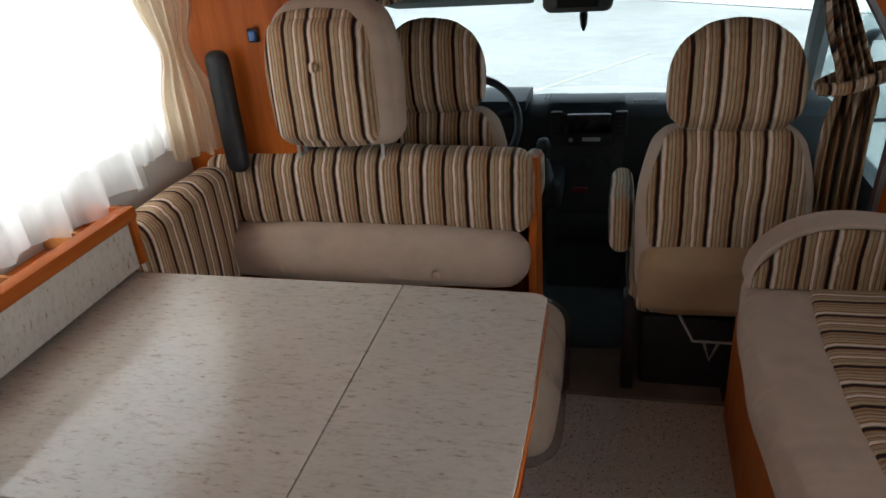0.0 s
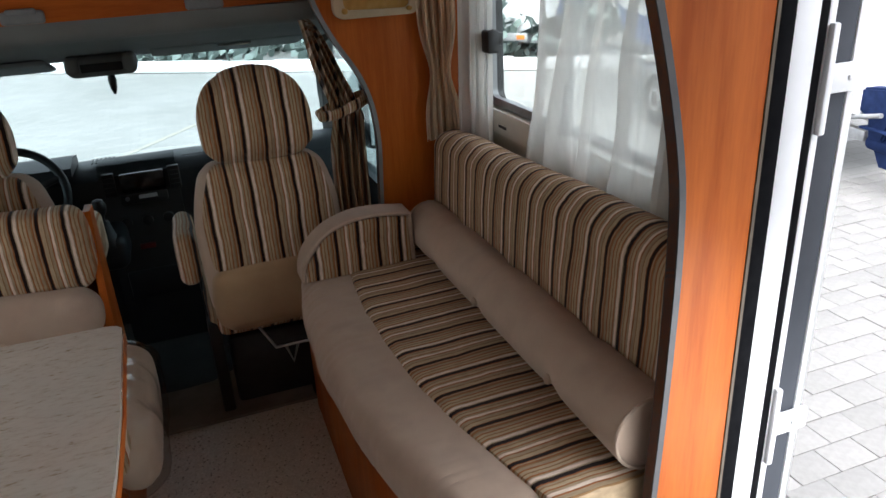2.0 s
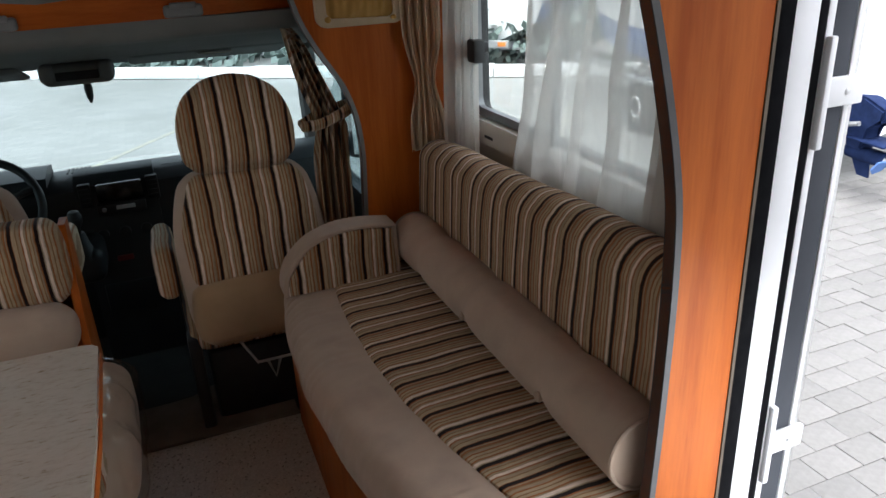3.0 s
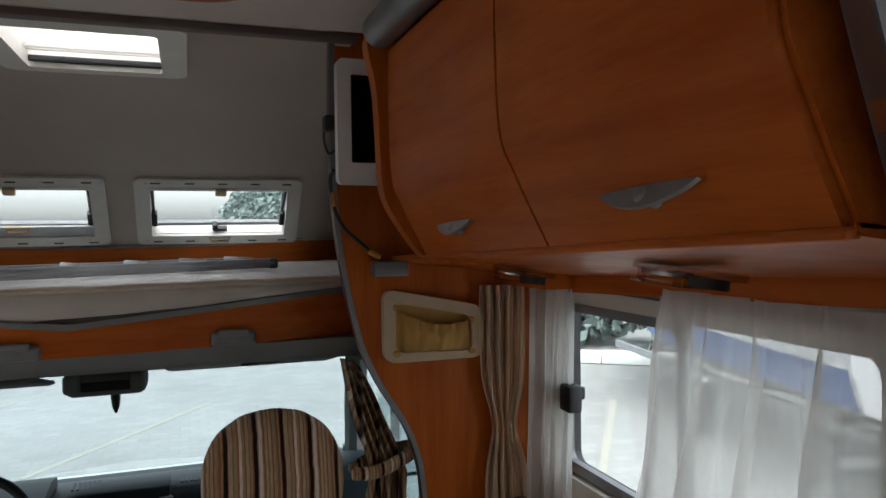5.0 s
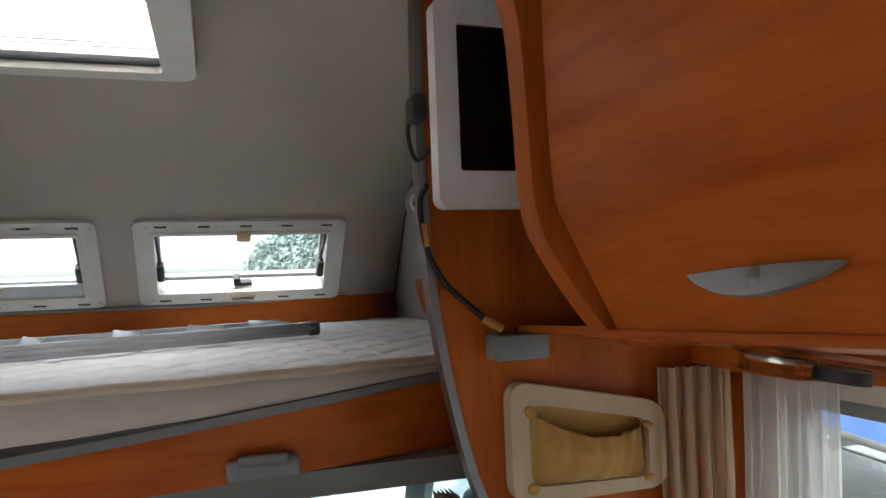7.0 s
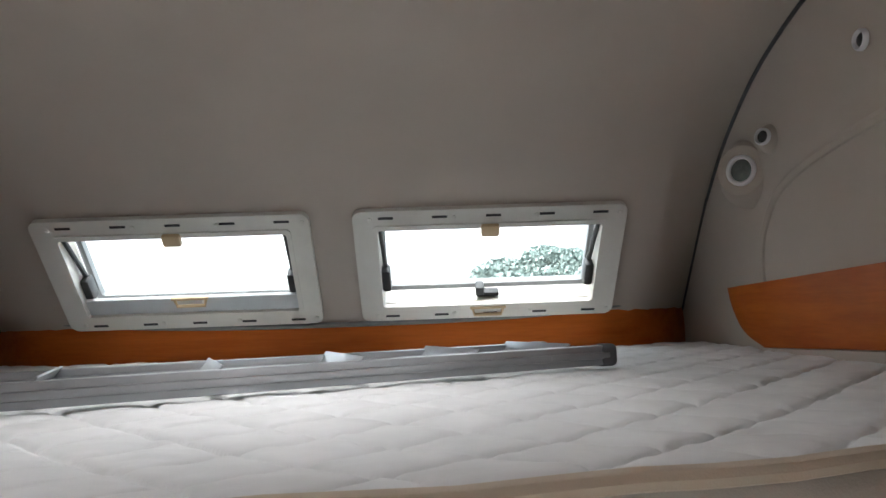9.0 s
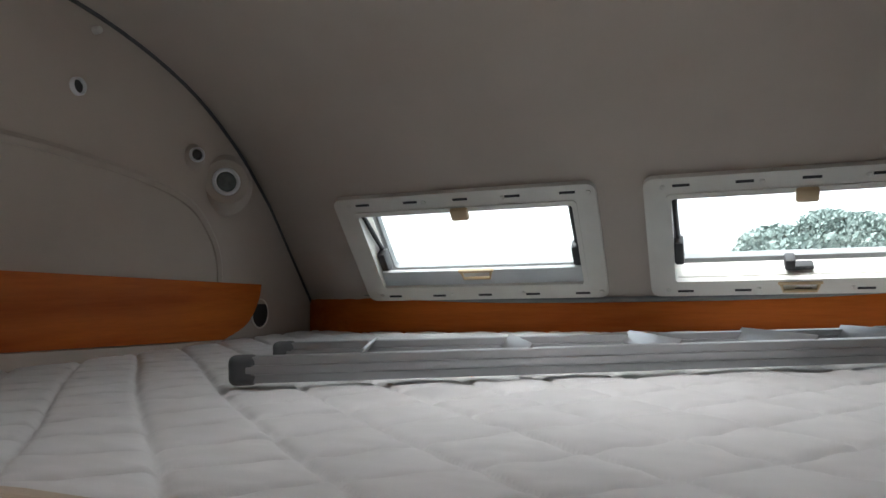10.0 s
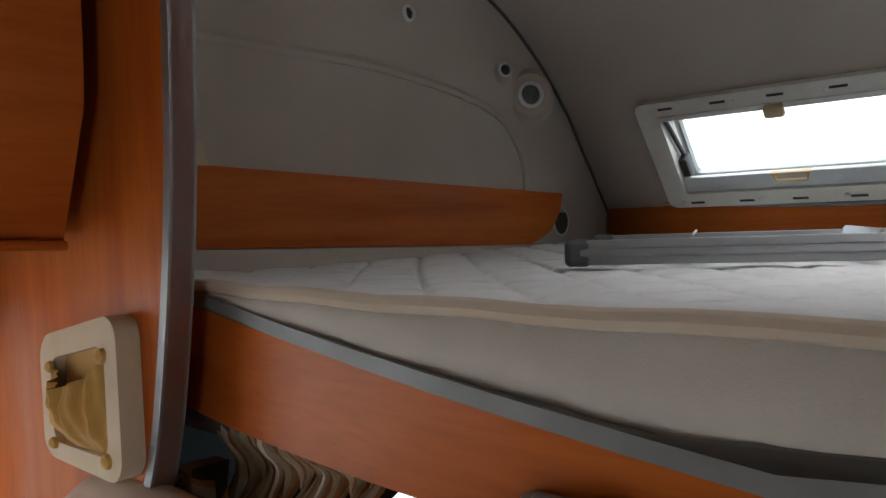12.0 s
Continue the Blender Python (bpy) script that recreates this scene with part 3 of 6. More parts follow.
part("outer_frame", ring_plate(bmesh.new(), rounded(RW[0], RW[1], RW[2], RW[3], 0.03), rounded(RW[0] + 0.022, RW[1] - 0.022, RW[2] + 0.024, RW[3] - 0.022, 0.03), "x", W + 0.012, W + 0.045), black_plastic, win, "black rubber frame")
part("sash", ring_plate(bmesh.new(), rounded(RW[1] - 0.48, RW[1] - 0.016, RW[2] + 0.016, RW[3] - 0.014, 0.03), rounded(RW[1] - 0.455, RW[1] - 0.043, RW[2] + 0.04, RW[3] - 0.036, 0.025), "x", W - 0.004, W + 0.014), silver, win, "silver sliding sash")
p = part("pane", boxes((W + 0.02, W + 0.025, RW[0], RW[1], RW[2], RW[3])), window_glass, win)
p.visible_shadow = False
bm = boxes((W - 0.055, W - 0.004, 2.255, 2.335, 1.150, 1.182), (W - 0.03, W - 0.004, 2.325, 2.365, 1.138, 1.197), (W - 0.065, W - 0.03, 2.225, 2.275, 1.130, 1.192), r=0.007)
part("catch", bm, black_plastic, win, "black plastic catch")
for k in range(4):
    part("vent_slot", boxes((W - 0.0235, W - 0.0215, 1.55 + 0.22 * k, 1.60 + 0.22 * k, RW[2] - 0.034, RW[2] - 0.026)), black_plastic, win)

wl_ = thing("window_left", (-W, 1.8, LW[2]), "pale-framed long side window behind sheer curtain", "window")
wl_["kind"] = "structure"
part("window_frame", ring_plate(bmesh.new(), rounded(LW[0] - 0.03, LW[1] + 0.03, LW[2] - 0.03, LW[3] + 0.03, 0.04), rounded(LW[0] + 0.02, LW[1] - 0.02, LW[2] + 0.02, LW[3] - 0.02, 0.04), "x", -W - 0.02, -W + 0.012), cream_plastic, wl_)
p = part("pane", boxes((-W - 0.03, -W - 0.025, LW[0], LW[1], LW[2], LW[3])), window_glass, wl_)
p.visible_shadow = False


# ---- curtains ----
def hang(name, x, y0, y1, z0, z1, mat, label, folds, depth=0.022, seed=0.0, hem=None, gather=None, group="curtains", cat="curtain"):
    inward = -1 if x > 0 else 1

    def point(u, v):
        y = y0 + (y1 - y0) * u
        lowest = hem(u) if hem else z0
        z = z1 + (lowest - z1) * v
        if gather:
            y = gather(u, v, y)
        grow = 0.35 + 0.65 * min(1, v * 2.2)
        f = math.sin(u * folds * math.tau + 1.1 * math.sin(u * 5 + seed) + 0.5 * v * math.sin(u * 9 + seed)) * depth * grow
        f += 0.5 * depth * math.sin(u * folds * 2.3 * math.tau + seed + v * 1.5) * grow
        f += 0.012 * noise.noise(Vector((u * 6, v * 3, seed)))
        return (x + inward * (depth * 1.3 + f), y + 0.4 * f, z + 0.006 * math.sin(u * folds * math.tau * 1.5) * v)
    return single(name, drape(point, int(folds * 14), 26), mat, label, cat, group)


hang("sheer_curtain", 1.065, 1.30, 1.92, 0.84, 1.435, white_sheer, "white sheer curtain hanging before the side window", 6, 0.02, 0.3,
     hem=lambda u: 0.86 - 0.07 * u + 0.02 * math.sin(u * 19), gather=lambda u, v, y: y + 0.16 * u * v ** 1.2)


def corner(name, p, q, z0, z1, mat, label, folds, seed, waist=None, group="curtains"):
    """A curtain gathered along the short line from p to q."""
    P2, Q2 = Vector(p), Vector(q)
    d = (Q2 - P2).normalized()
    nn = Vector((-d.y, d.x))
    L = (Q2 - P2).length

    def point(u, v):
        k = 1.0
        if waist:
            k = 1 - waist[1] * math.exp(-((v - waist[0]) / 0.15) ** 2)
        c = P2 + d * (L * (0.5 + (u - 0.5) * k)) + d * (0.05 * L * math.sin(v * 3 + seed))
        f = 0.016 * math.sin(u * folds * math.tau + math.sin(u * 5 + seed) + 0.8 * v * math.sin(u * 7 + seed)) * (0.5 + 0.5 * v) + 0.007 * math.sin(u * folds * 2.4 * math.tau + seed + 2 * v)
        c = c + nn * (f * (0.5 + 0.5 * k))
        return (c.x, c.y, z1 + (z0 - z1) * v + 0.006 * math.sin(u * folds * 9) * v)
    return single(name, drape(point, int(folds * 14), 28), mat, label, "curtain", group)


corner("sheer_curtain", (1.003, 2.378), (1.052, 2.242), 0.80, 1.41, white_sheer, "white sheer curtain drawn together beside the bulkhead", 3.5, 2.0)
corner("beige_curtain", (0.908, 2.428), (1.02, 2.400), 0.86, 1.41, beige_cloth, "beige curtain gathered by a tieback beside the window", 4, 4.0, (0.62, 0.45))
hang("sheer_curtain", -1.06, 1.0, 2.17, 0.86, 1.42, white_sheer, "white sheer curtain across the dinette window", 9, 0.022, 1.0,
     hem=lambda u: 0.87 - 0.04 * u + 0.012 * math.sin(u * 23))
hang("sheer_curtain", -1.075, 2.16, 2.42, 0.87, 1.42, white_sheer, "white sheer curtain at the end of the dinette window", 4, 0.015, 3.0)
corner("beige_curtain", (-1.05, 2.30), (-0.955, 2.43), 0.835, 1.42, beige_cloth, "beige curtain with a buttoned tieback in the corner", 4, 5.0, (0.5, 0.5))


def bed_front(x):
    return 2.50 + 0.055 * x + 0.2 * x * x


def cab_drape(side):
    """Striped cab curtain, tied back against the bulkhead's edge."""
    c = thing("cab_curtain", (side * 0.68, 2.54, 0.62), "brown striped cab curtain tied back with a matching band", "curtain", "cab curtains")

    def point(u, v):
        z = 1.235 - 0.62 * v
        waist = math.exp(-((v - 0.42) / 0.14) ** 2)
        left = 0.585 + 0.05 * min(1, v * 2) + 0.02 * waist
        right = 0.615 + 0.135 * min(1, (v * 2.1)) ** 0.8
        x = left + (right - left) * u
        f = 0.022 * math.sin(u * 5 * math.tau + 2 * math.sin(v * 2.2)) * (1 - 0.5 * waist)
        return (side * x, 2.535 + f - 0.012 * waist, z)
    part("cloth", drape(point, 60, 30), stripe_cab, c)
    bm = bmesh.new()
    tube(bm, smooth_line([(side * 0.612, 2.525, 0.955), (side * 0.66, 2.49, 0.965), (side * 0.745, 2.50, 0.995), (side * 0.75, 2.55, 1.0), (side * 0.67, 2.575, 0.975), (side * 0.612, 2.545, 0.957)], 5), 0.016, 8)
    part("tieback", bm, stripe_cab, c)
    if side < 0:
        def ruffle(u, v):
            """Gathered heading pushed together under the bed board."""
            x = -0.66 + 0.30 * u
            f = 0.014 * math.sin(u * 13 * math.tau + 1.5 * math.sin(v * 4)) + 0.006 * math.sin(u * 29 * math.tau + 3 * v)
            return (x + 0.25 * f, bed_front(x) + 0.06 + f - 0.012 * math.sin(v * 9), 1.282 - (0.16 - 0.10 * u) * v + 0.004 * math.sin(u * 80))
        part("heading", drape(ruffle, 220, 16), stripe_cab, c, "gathered brown heading")
    return c


cab_drape(1)
cab_drape(-1)

# ---- table ----
table = thing("dinette_table", (-0.5, 1.63, 0), "dinette table with marbled cream top and cherry edge", "table")
TOP = [(-1.06, 1.955)] + [(-0.02 + 0.035 * math.cos(a), 1.92 + 0.03 * math.sin(a)) for a in (1.57, 0.9, 0.3)] + [(0.02, 1.6), (0.018, 1.42)] + \
      [(-0.035 + 0.05 * math.cos(a), 1.335 + 0.045 * math.sin(a)) for a in (0.2, -0.4, -0.9, -1.4)] + [(-1.06, 1.262)]
left_leaf = [(-1.06, 1.958), (-0.3045, 1.956), (-0.3045, 1.279), (-1.06, 1.262)]
right_leaf = [(-0.3015, 1.956)] + TOP[1:-1] + [(-0.3015, 1.279)]
for leaf in (left_leaf, right_leaf):
    bm = prism(bmesh.new(), leaf, "z", 0.662, 0.685)
    part("tabletop_leaf", bm, laminate, table, "marbled cream laminate leaf")
part("joint_strip", boxes((-0.33, -0.275, 1.29, 1.94, 0.640, 0.661)), black_plastic, table, "dark joint between the leaves")
edge = [(p[0], p[1]) for p in TOP]
part("edge_band", band(bmesh.new(), edge[1:], 0.002, "z", 0.648, 0.670), wood_x, table, "cherry wood edge band")
part("wood_front", boxes((-1.06, -0.04, 1.255, 1.275, 0.648, 0.68), r=0.004), wood_x, table, "cherry wood front edge")
part("leg", lathe(bmesh.new(), [(0.14, 0.0), (0.14, 0.008), (0.035, 0.03), (0.03, 0.05), (0.03, 0.64), (0.09, 0.655)], Matrix.Translation((-0.45, 1.62, 0))), alu, table, "round metal pedestal leg")

# ---- shelf tray along the left wall ----
tray = thing("wall_tray", (-1.03, 1.5, 0.73), "cherry wood tray shelf with cream front panel", "shelf")
part("front_panel", boxes((-0.975, -0.955, 1.0, 1.955, 0.70, 0.815), r=0.003), laminate, tray, "marbled cream front panel")
part("tray_rim", boxes((-0.985, -0.945, 1.0, 1.985, 0.815, 0.85), r=0.008), wood_y, tray)
part("tray_end", boxes((-1.095, -0.95, 1.962, 1.985, 0.70, 0.85), r=0.008), wood_x, tray)
part("tray_floor", boxes((-1.095, -0.985, 1.0, 1.96, 0.79, 0.80)), wood_y, tray)
for y in (1.2, 1.42, 1.64, 1.84):
    part("divider", boxes((-1.095, -0.985, y, y + 0.014, 0.80, 0.842), r=0.003), pale_wood, tray)
part("wall_rail", boxes((-1.098, -1.06, 1.985, 2.445, 0.69, 0.735), r=0.012), wood_y, tray, "cherry wood rail along the wall")

# ---- dinette bench ----
bench = thing("dinette_bench", (-0.53, 2.3, 0), "dinette bench with striped back and cream bolster", "bench")
part("backrest", soft(-1.05, -0.085, 2.44, 2.57, 0.572, 0.805, 0.045, 24, 0.012, 0.006), stripe_x, bench, "striped fabric backrest")
part("bolster", soft(-1.03, -0.09, 2.36, 2.50, 0.435, 0.59, 0.06, 24, 0.014, 0.012, 3.0), cream, bench, "cream suede bolster")
for x in (-0.80, -0.335):
    part("button", lathe(bmesh.new(), [(0.014, 0), (0.013, 0.006), (0.006, 0.010)], pose(x, 2.352, 0.492, 90, 0, 0), 12), cream, bench)
part("seat", soft(-1.02, 0.0, 1.90, 2.38, 0.30, 0.435, 0.05, 20, 0.012, 0.006, 5.0), stripe_x, bench)
part("side_cushion", soft(-1.062, -0.955, 1.965, 2.44, 0.43, 0.785, 0.04, 20, 0.008, 0.006, 6.0), stripe_y, bench, "striped side cushion")
part("base", boxes((-1.08, -0.10, 1.98, 2.44, 0.0, 0.30), r=0.006), wood_x, bench)
lean = [(2.39, 0.0), (2.40, 0.30), (2.44, 0.55), (2.53, 0.775), (2.60, 0.775), (2.60, 0.0)]
part("side_panel", prism(bmesh.new(), lean, "x", -0.088, -0.068), wood_z, bench, "cherry wood side panel")
part("back_board", boxes((-1.05, -0.09, 2.575, 2.595, 0.0, 0.76)), wood_z, bench)
part("seat_apron", prism(bmesh.new(), smooth_line([(1.95, 0.0), (1.97, 0.16), (2.05, 0.27), (2.2, 0.30)], 4) + [(2.40, 0.30), (2.40, 0.0)], "x", -0.10, -0.075), wood_z, bench, "curved cherry wood apron")


def film_shape(q):
    return q + Vector((0.012 * noise.noise(q * 16), 0.012 * noise.noise(q * 17 + Vector((3, 1, 0))), 0.01 * noise.noise(q * 19)))


part("plastic_cover", soft(-0.10, 0.03, 1.885, 2.37, 0.22, 0.46, 0.07, 22, 0.012, 0.012, 2.0, film_shape), clear_plastic, bench, "crumpled clear plastic cover")
part("seat_corner", soft(-0.09, 0.018, 1.90, 2.37, 0.23, 0.45, 0.065, 16, 0.01), cream, bench, "cream rounded seat corner")
hr = thing("bench_headrest", (-0.62, 2.41, 0.82), "striped bench headrest with a centre button", "headrest")


def crowned(cx, z0, z1, k=0.5, lean=0.05):
    """Narrows the upper third of a pad to a rounded crown and leans it back."""
    def f(q):
        t = max(0.0, (q.z - z0) / (z1 - z0))
        return Vector((cx + (q.x - cx) * math.sqrt(max(0.05, 1 - k * t ** 3.2)), q.y + lean * (q.z - 0.82), q.z))
    return f


part("cushion", soft(-0.788, -0.450, 2.375, 2.45, 0.838, 1.215, 0.06, 22, 0.016, 0.004, 8.0, crowned(-0.619, 1.0, 1.22)), stripe_x, hr, "striped fabric pad")
part("gusset", soft(-0.778, -0.412, 2.40, 2.50, 0.842, 1.228, 0.055, 20, 0.008, 0, 0, crowned(-0.595, 1.0, 1.23)), cream, hr, "cream side gusset")
part("button", lathe(bmesh.new(), [(0.014, 0), (0.013, 0.007), (0.005, 0.011)], pose(-0.62, 2.368, 1.072, 90, 0, 0), 12), stripe_x, hr)
for x in (-0.74, -0.49):
    part("post", tube(bmesh.new(), [(x, 2.46, 0.76), (x, 2.46, 0.86)], 0.006, 8), alu, hr)
belt = thing("seat_belt_cover", (-0.93, 2.44, 0.8), "black seat belt cover on the bulkhead", "seat belt")
part("cover", soft(-0.955, -0.875, 2.39, 2.446, 0.76, 1.12, 0.035, 14, 0.0), black_plastic, belt)
# The rocker is plain blue paint without emission.
sw = thing("light_switch", (-0.82, 2.445, 1.13), "small blue-lit switch on the wood bulkhead", "switch")
part("plate", boxes((-0.834, -0.804, 2.457, 2.467, 1.122, 1.158), r=0.003), black_plastic, sw)
part("rocker", boxes((-0.829, -0.809, 2.453, 2.458, 1.128, 1.152), r=0.002), gel_blue, sw, "blue rocker")

# ---- side sofa ----
sofa = thing("side_sofa", (0.75, 1.8, 0), "side sofa with striped seat and cream suede border", "sofa")


def front_x(y):
    t = (y - 1.26) / 1.1
    return 0.515 - 0.30 * t + 0.245 * t * t


def gathers(y):
    """Short puckers of the border cloth along its curved front."""
    s = math.sin(y * 150 + 2.2 * math.sin(y * 23) + 1.4 * math.sin(y * 61))
    return -0.0035 * max(0.0, s) ** 3 * (0.45 + 0.55 * math.sin(y * 17 + 1.0) ** 2)


def seat_front(q):
    k = max(0.0, min(1.0, (0.68 - q.x) / 0.23))
    return Vector((q.x + (front_x(q.y) - 0.45) * k - 0.6 * gathers(q.y + 0.004) * k, q.y, q.z + gathers(q.y) * k))


part("seat_border", soft(0.45, 0.72, 1.205, 2.43, 0.395, 0.545, 0.065, 190, 0.0, 0.005, 1.0, seat_front), cream, sofa, "cream suede front border")


def mid_shape(q):
    k = max(0.0, min(1.0, (0.80 - q.x) / 0.2))
    return Vector((q.x + (front_x(q.y) - 0.45) * 1.0 * k, q.y, q.z))


part("seat_panel", soft(0.60, 1.02, 1.205, 2.40, 0.42, 0.553, 0.012, 30, 0.006, 0.004, 4.0, mid_shape), stripe_y, sofa, "striped seat panel")
part("base", prism(bmesh.new(), [(0.50, 1.205), (0.48, 1.6), (0.47, 2.0), (0.475, 2.46), (1.09, 2.46), (1.09, 1.205)], "z", 0.0, 0.40), wood_z, sofa, "cherry wood sofa base")
part("floor_socket", boxes((0.470, 0.484, 1.50, 1.56, 0.10, 0.18), r=0.004), grey_plastic, sofa, "grey socket plate")


def back_lean(q):
    return Vector((q.x - 0.05 * (0.92 - q.z), q.y, q.z - 0.045 * max(0.0, (q.y - 1.35) / 1.1) * max(0.0, (q.z - 0.55) / 0.385)))


part("backrest", soft(0.925, 1.045, 1.205, 2.445, 0.50, 0.935, 0.055, 36, 0.006, 0.005, 9.0, back_lean), stripe_y, sofa, "striped fabric backrest")
bol = thing("bolster_cushion", (0.86, 1.8, 0.55), "long cream suede bolster with stitched buttons", "cushion")


def bolster_r(y):
    pinch = sum(math.exp(-((y - b) / 0.03) ** 2) for b in (1.463, 1.836, 2.15))
    return 0.074 - 0.009 * min(1, pinch)


bm = bmesh.new()
prof = [(0.001, 1.213), (0.055, 1.213), (0.07, 1.217), (0.0745, 1.23)] + [(bolster_r(1.235 + k * 0.0227), 1.235 + k * 0.0227) for k in range(48)] + [(0.072, 2.335), (0.055, 2.345), (0.001, 2.346)]
lathe(bm, [(r, y) for r, y in prof], Matrix.Translation((0.872, 0, 0.626)) @ Matrix.Rotation(radians(-90), 4, "X"), 28)
part("roll", bm, cream, bol)
for e in (1.215, 2.342):
    part("piping", tube(bmesh.new(), [(0.872 + 0.071 * math.cos(a * math.tau / 24), e, 0.626 + 0.071 * math.sin(a * math.tau / 24)) for a in range(24)], 0.004, 6, True), cream, bol)
for y in (1.463, 1.836):
    part("button", lathe(bmesh.new(), [(0.012, 0), (0.011, 0.006), (0.004, 0.009)], pose(0.808, y, 0.606, 0, -80, 0), 12), cream, bol)
arm = thing("arm_cushion", (0.62, 2.33, 0.55), "rounded arm cushion with striped face and cream edge", "cushion")


def arm_outline(grow=0.0):
    pts = [(0.455 - grow, 0.548), (0.462 - grow, 0.60), (0.49 - grow, 0.655 + grow), (0.545, 0.705 + grow), (0.62, 0.732 + grow), (0.70, 0.735 + grow), (0.79 + grow, 0.722 + grow)]
    return [(p.x, 0.548 + (p.y - 0.548) * 0.90) for p in smooth_line(pts, 4)] + [(0.795 + grow, 0.548)]


part("face", prism(bmesh.new(), arm_outline(-0.012), "y", 2.258, 2.30), stripe_x, arm, "striped face panel")
bm = prism(bmesh.new(), arm_outline(0.0), "y", 2.266, 2.345)
part("gusset", bm, cream, arm, "cream suede gusset")
part("piping", tube(bmesh.new(), [(p[0], 2.262, p[1]) for p in arm_outline(-0.004)], 0.006, 8), cream, arm)
part("button", lathe(bmesh.new(), [(0.013, 0), (0.012, 0.006), (0.004, 0.009)], pose(0.645, 2.259, 0.632, 90, 0, 0), 12), stripe_x, arm)


# ---- cab seats ----
def cab_chair(x, y, label, arm_side):
    s = thing("cab_chair", (x, y + 0.3, -0.10), label, "seat", "cab seats")
    part("headrest", soft(x - 0.153, x + 0.153, y, y + 0.10, 0.885, 1.135, 0.048, 18, 0.012, 0.003, x, lambda q: Vector((x + (q.x - x) * math.sqrt(max(0.02, 1 - (max(0, q.z - 0.95) / 0.20) ** 2.6 * 0.80)), q.y + 0.06 * (q.z - 0.9), q.z))), stripe_x, s, "striped fabric headrest")

    def back_shape(q):
        t = max(0.0, (q.z - 0.66) / 0.22)
        return Vector((x + (q.x - x) * (1 - 0.20 * t * t), q.y - 0.10 * (0.88 - q.z) + 0.02, q.z))
    part("back_panel", soft(x - 0.19, x + 0.19, y - 0.005, y + 0.07, 0.545, 0.875, 0.035, 18, 0.008, 0.003, x + 1, back_shape), stripe_x, s, "striped back panel")
    part("backrest", soft(x - 0.215, x + 0.215, y + 0.012, y + 0.13, 0.40, 0.872, 0.05, 18, 0.008, 0.003, x + 2, back_shape), cream, s, "cream side bolsters")
    part("lower_back", soft(x - 0.20, x + 0.20, y - 0.06, y + 0.06, 0.37, 0.565, 0.04, 14, 0.012, 0.006, x + 3, lambda q: Vector((q.x, q.y + 0.01, q.z))), tan_suede, s, "tan suede lower back cover")
    part("cushion", soft(x - 0.23, x + 0.23, y + 0.05, y + 0.52, 0.30, 0.43, 0.05, 16, 0.01), stripe_x, s)
    for px in (-0.07, 0.07):
        part("headrest_post", tube(bmesh.new(), [(x + px, y + 0.05, 0.86), (x + px, y + 0.055, 0.90)], 0.006, 8), alu, s)
    part("pedestal", boxes((x - 0.19, x + 0.19, y + 0.10, y + 0.48, -0.10, 0.28), r=0.02), black_plastic, s, "black seat pedestal")
    bm = tube(bmesh.new(), [(x - 0.09, y + 0.04, 0.33), (x - 0.05, y - 0.01, 0.27), (x + 0.06, y - 0.01, 0.27), (x + 0.10, y + 0.04, 0.33)], 0.005, 6)
    tube(bm, [(x - 0.02, y - 0.01, 0.27), (x + 0.0, y, 0.20), (x + 0.02, y - 0.01, 0.27)], 0.005, 6)
    part("spring_wire", bm, steel, s, "bare steel spring wire")
    ax = x + arm_side * 0.26
    part("armrest", soft(ax - 0.032, ax + 0.032, y + 0.06, y + 0.44, 0.50, 0.665, 0.03, 14, 0.006, 0, 0, lambda q: Vector((q.x, q.y, q.z - 0.10 * max(0, q.y - y - 0.1)))), stripe_x, s, "striped armrest with cream edge")
    part("recliner_rod", boxes((x + arm_side * 0.225 - 0.02, x + arm_side * 0.225 + 0.02, y + 0.06, y + 0.14, 0.02, 0.36), r=0.01), black_plastic, s)
    s.location.z -= 0.02
    return s


cab_chair(0.42, 2.475, "striped passenger seat with cream edges and folding armrest", -1)
cab_chair(-0.40, 2.66, "striped driver seat with rounded headrest", 1)

# ---- cab: dashboard, wheel, lever ----
dash = thing("dashboard", (0, 3.7, -0.10), "dark grey dashboard with radio and air vents", "dashboard")
sec = [(3.48, 0.30), (3.46, 0.44), (3.50, 0.60), (3.56, 0.635), (3.75, 0.63), (4.22, 0.49), (4.25, 0.2), (3.75, -0.1), (3.6, -0.1)]
part("panel", prism(bmesh.new(), sec, "x", -0.92, 0.92), dash_plastic, dash)
mid = [(3.36, -0.10), (3.38, 0.30), (3.43, 0.38), (3.47, 0.62), (3.52, 0.655), (3.66, 0.65), (3.66, -0.10)]
con = part("centre_console", prism(bmesh.new(), mid, "x", -0.135, 0.165), dash_plastic, dash)
hood = [(3.44, 0.63), (3.47, 0.66), (3.6, 0.675), (3.72, 0.655), (3.72, 0.62)]
part("instrument_hood", prism(bmesh.new(), [(y, z + 0.015) for y, z in hood], "x", -0.58, -0.22), dash_plastic, dash)
part("display_recess", boxes((-0.055, 0.115, 3.425, 3.47, 0.555, 0.63), r=0.006), screen_black, dash, "dark display recess")
radio = part("radio", boxes((-0.065, 0.115, 3.425, 3.45, 0.505, 0.55), r=0.004), black_plastic, dash, "car radio")
part("radio_window", boxes((0.005, 0.075, 3.421, 3.426, 0.525, 0.54)), blind_mat, radio, "pale radio display")
part("radio_knob", lathe(bmesh.new(), [(0.009, 0), (0.008, 0.012)], pose(-0.04, 3.426, 0.53, 90, 0, 0), 12), silver, radio)
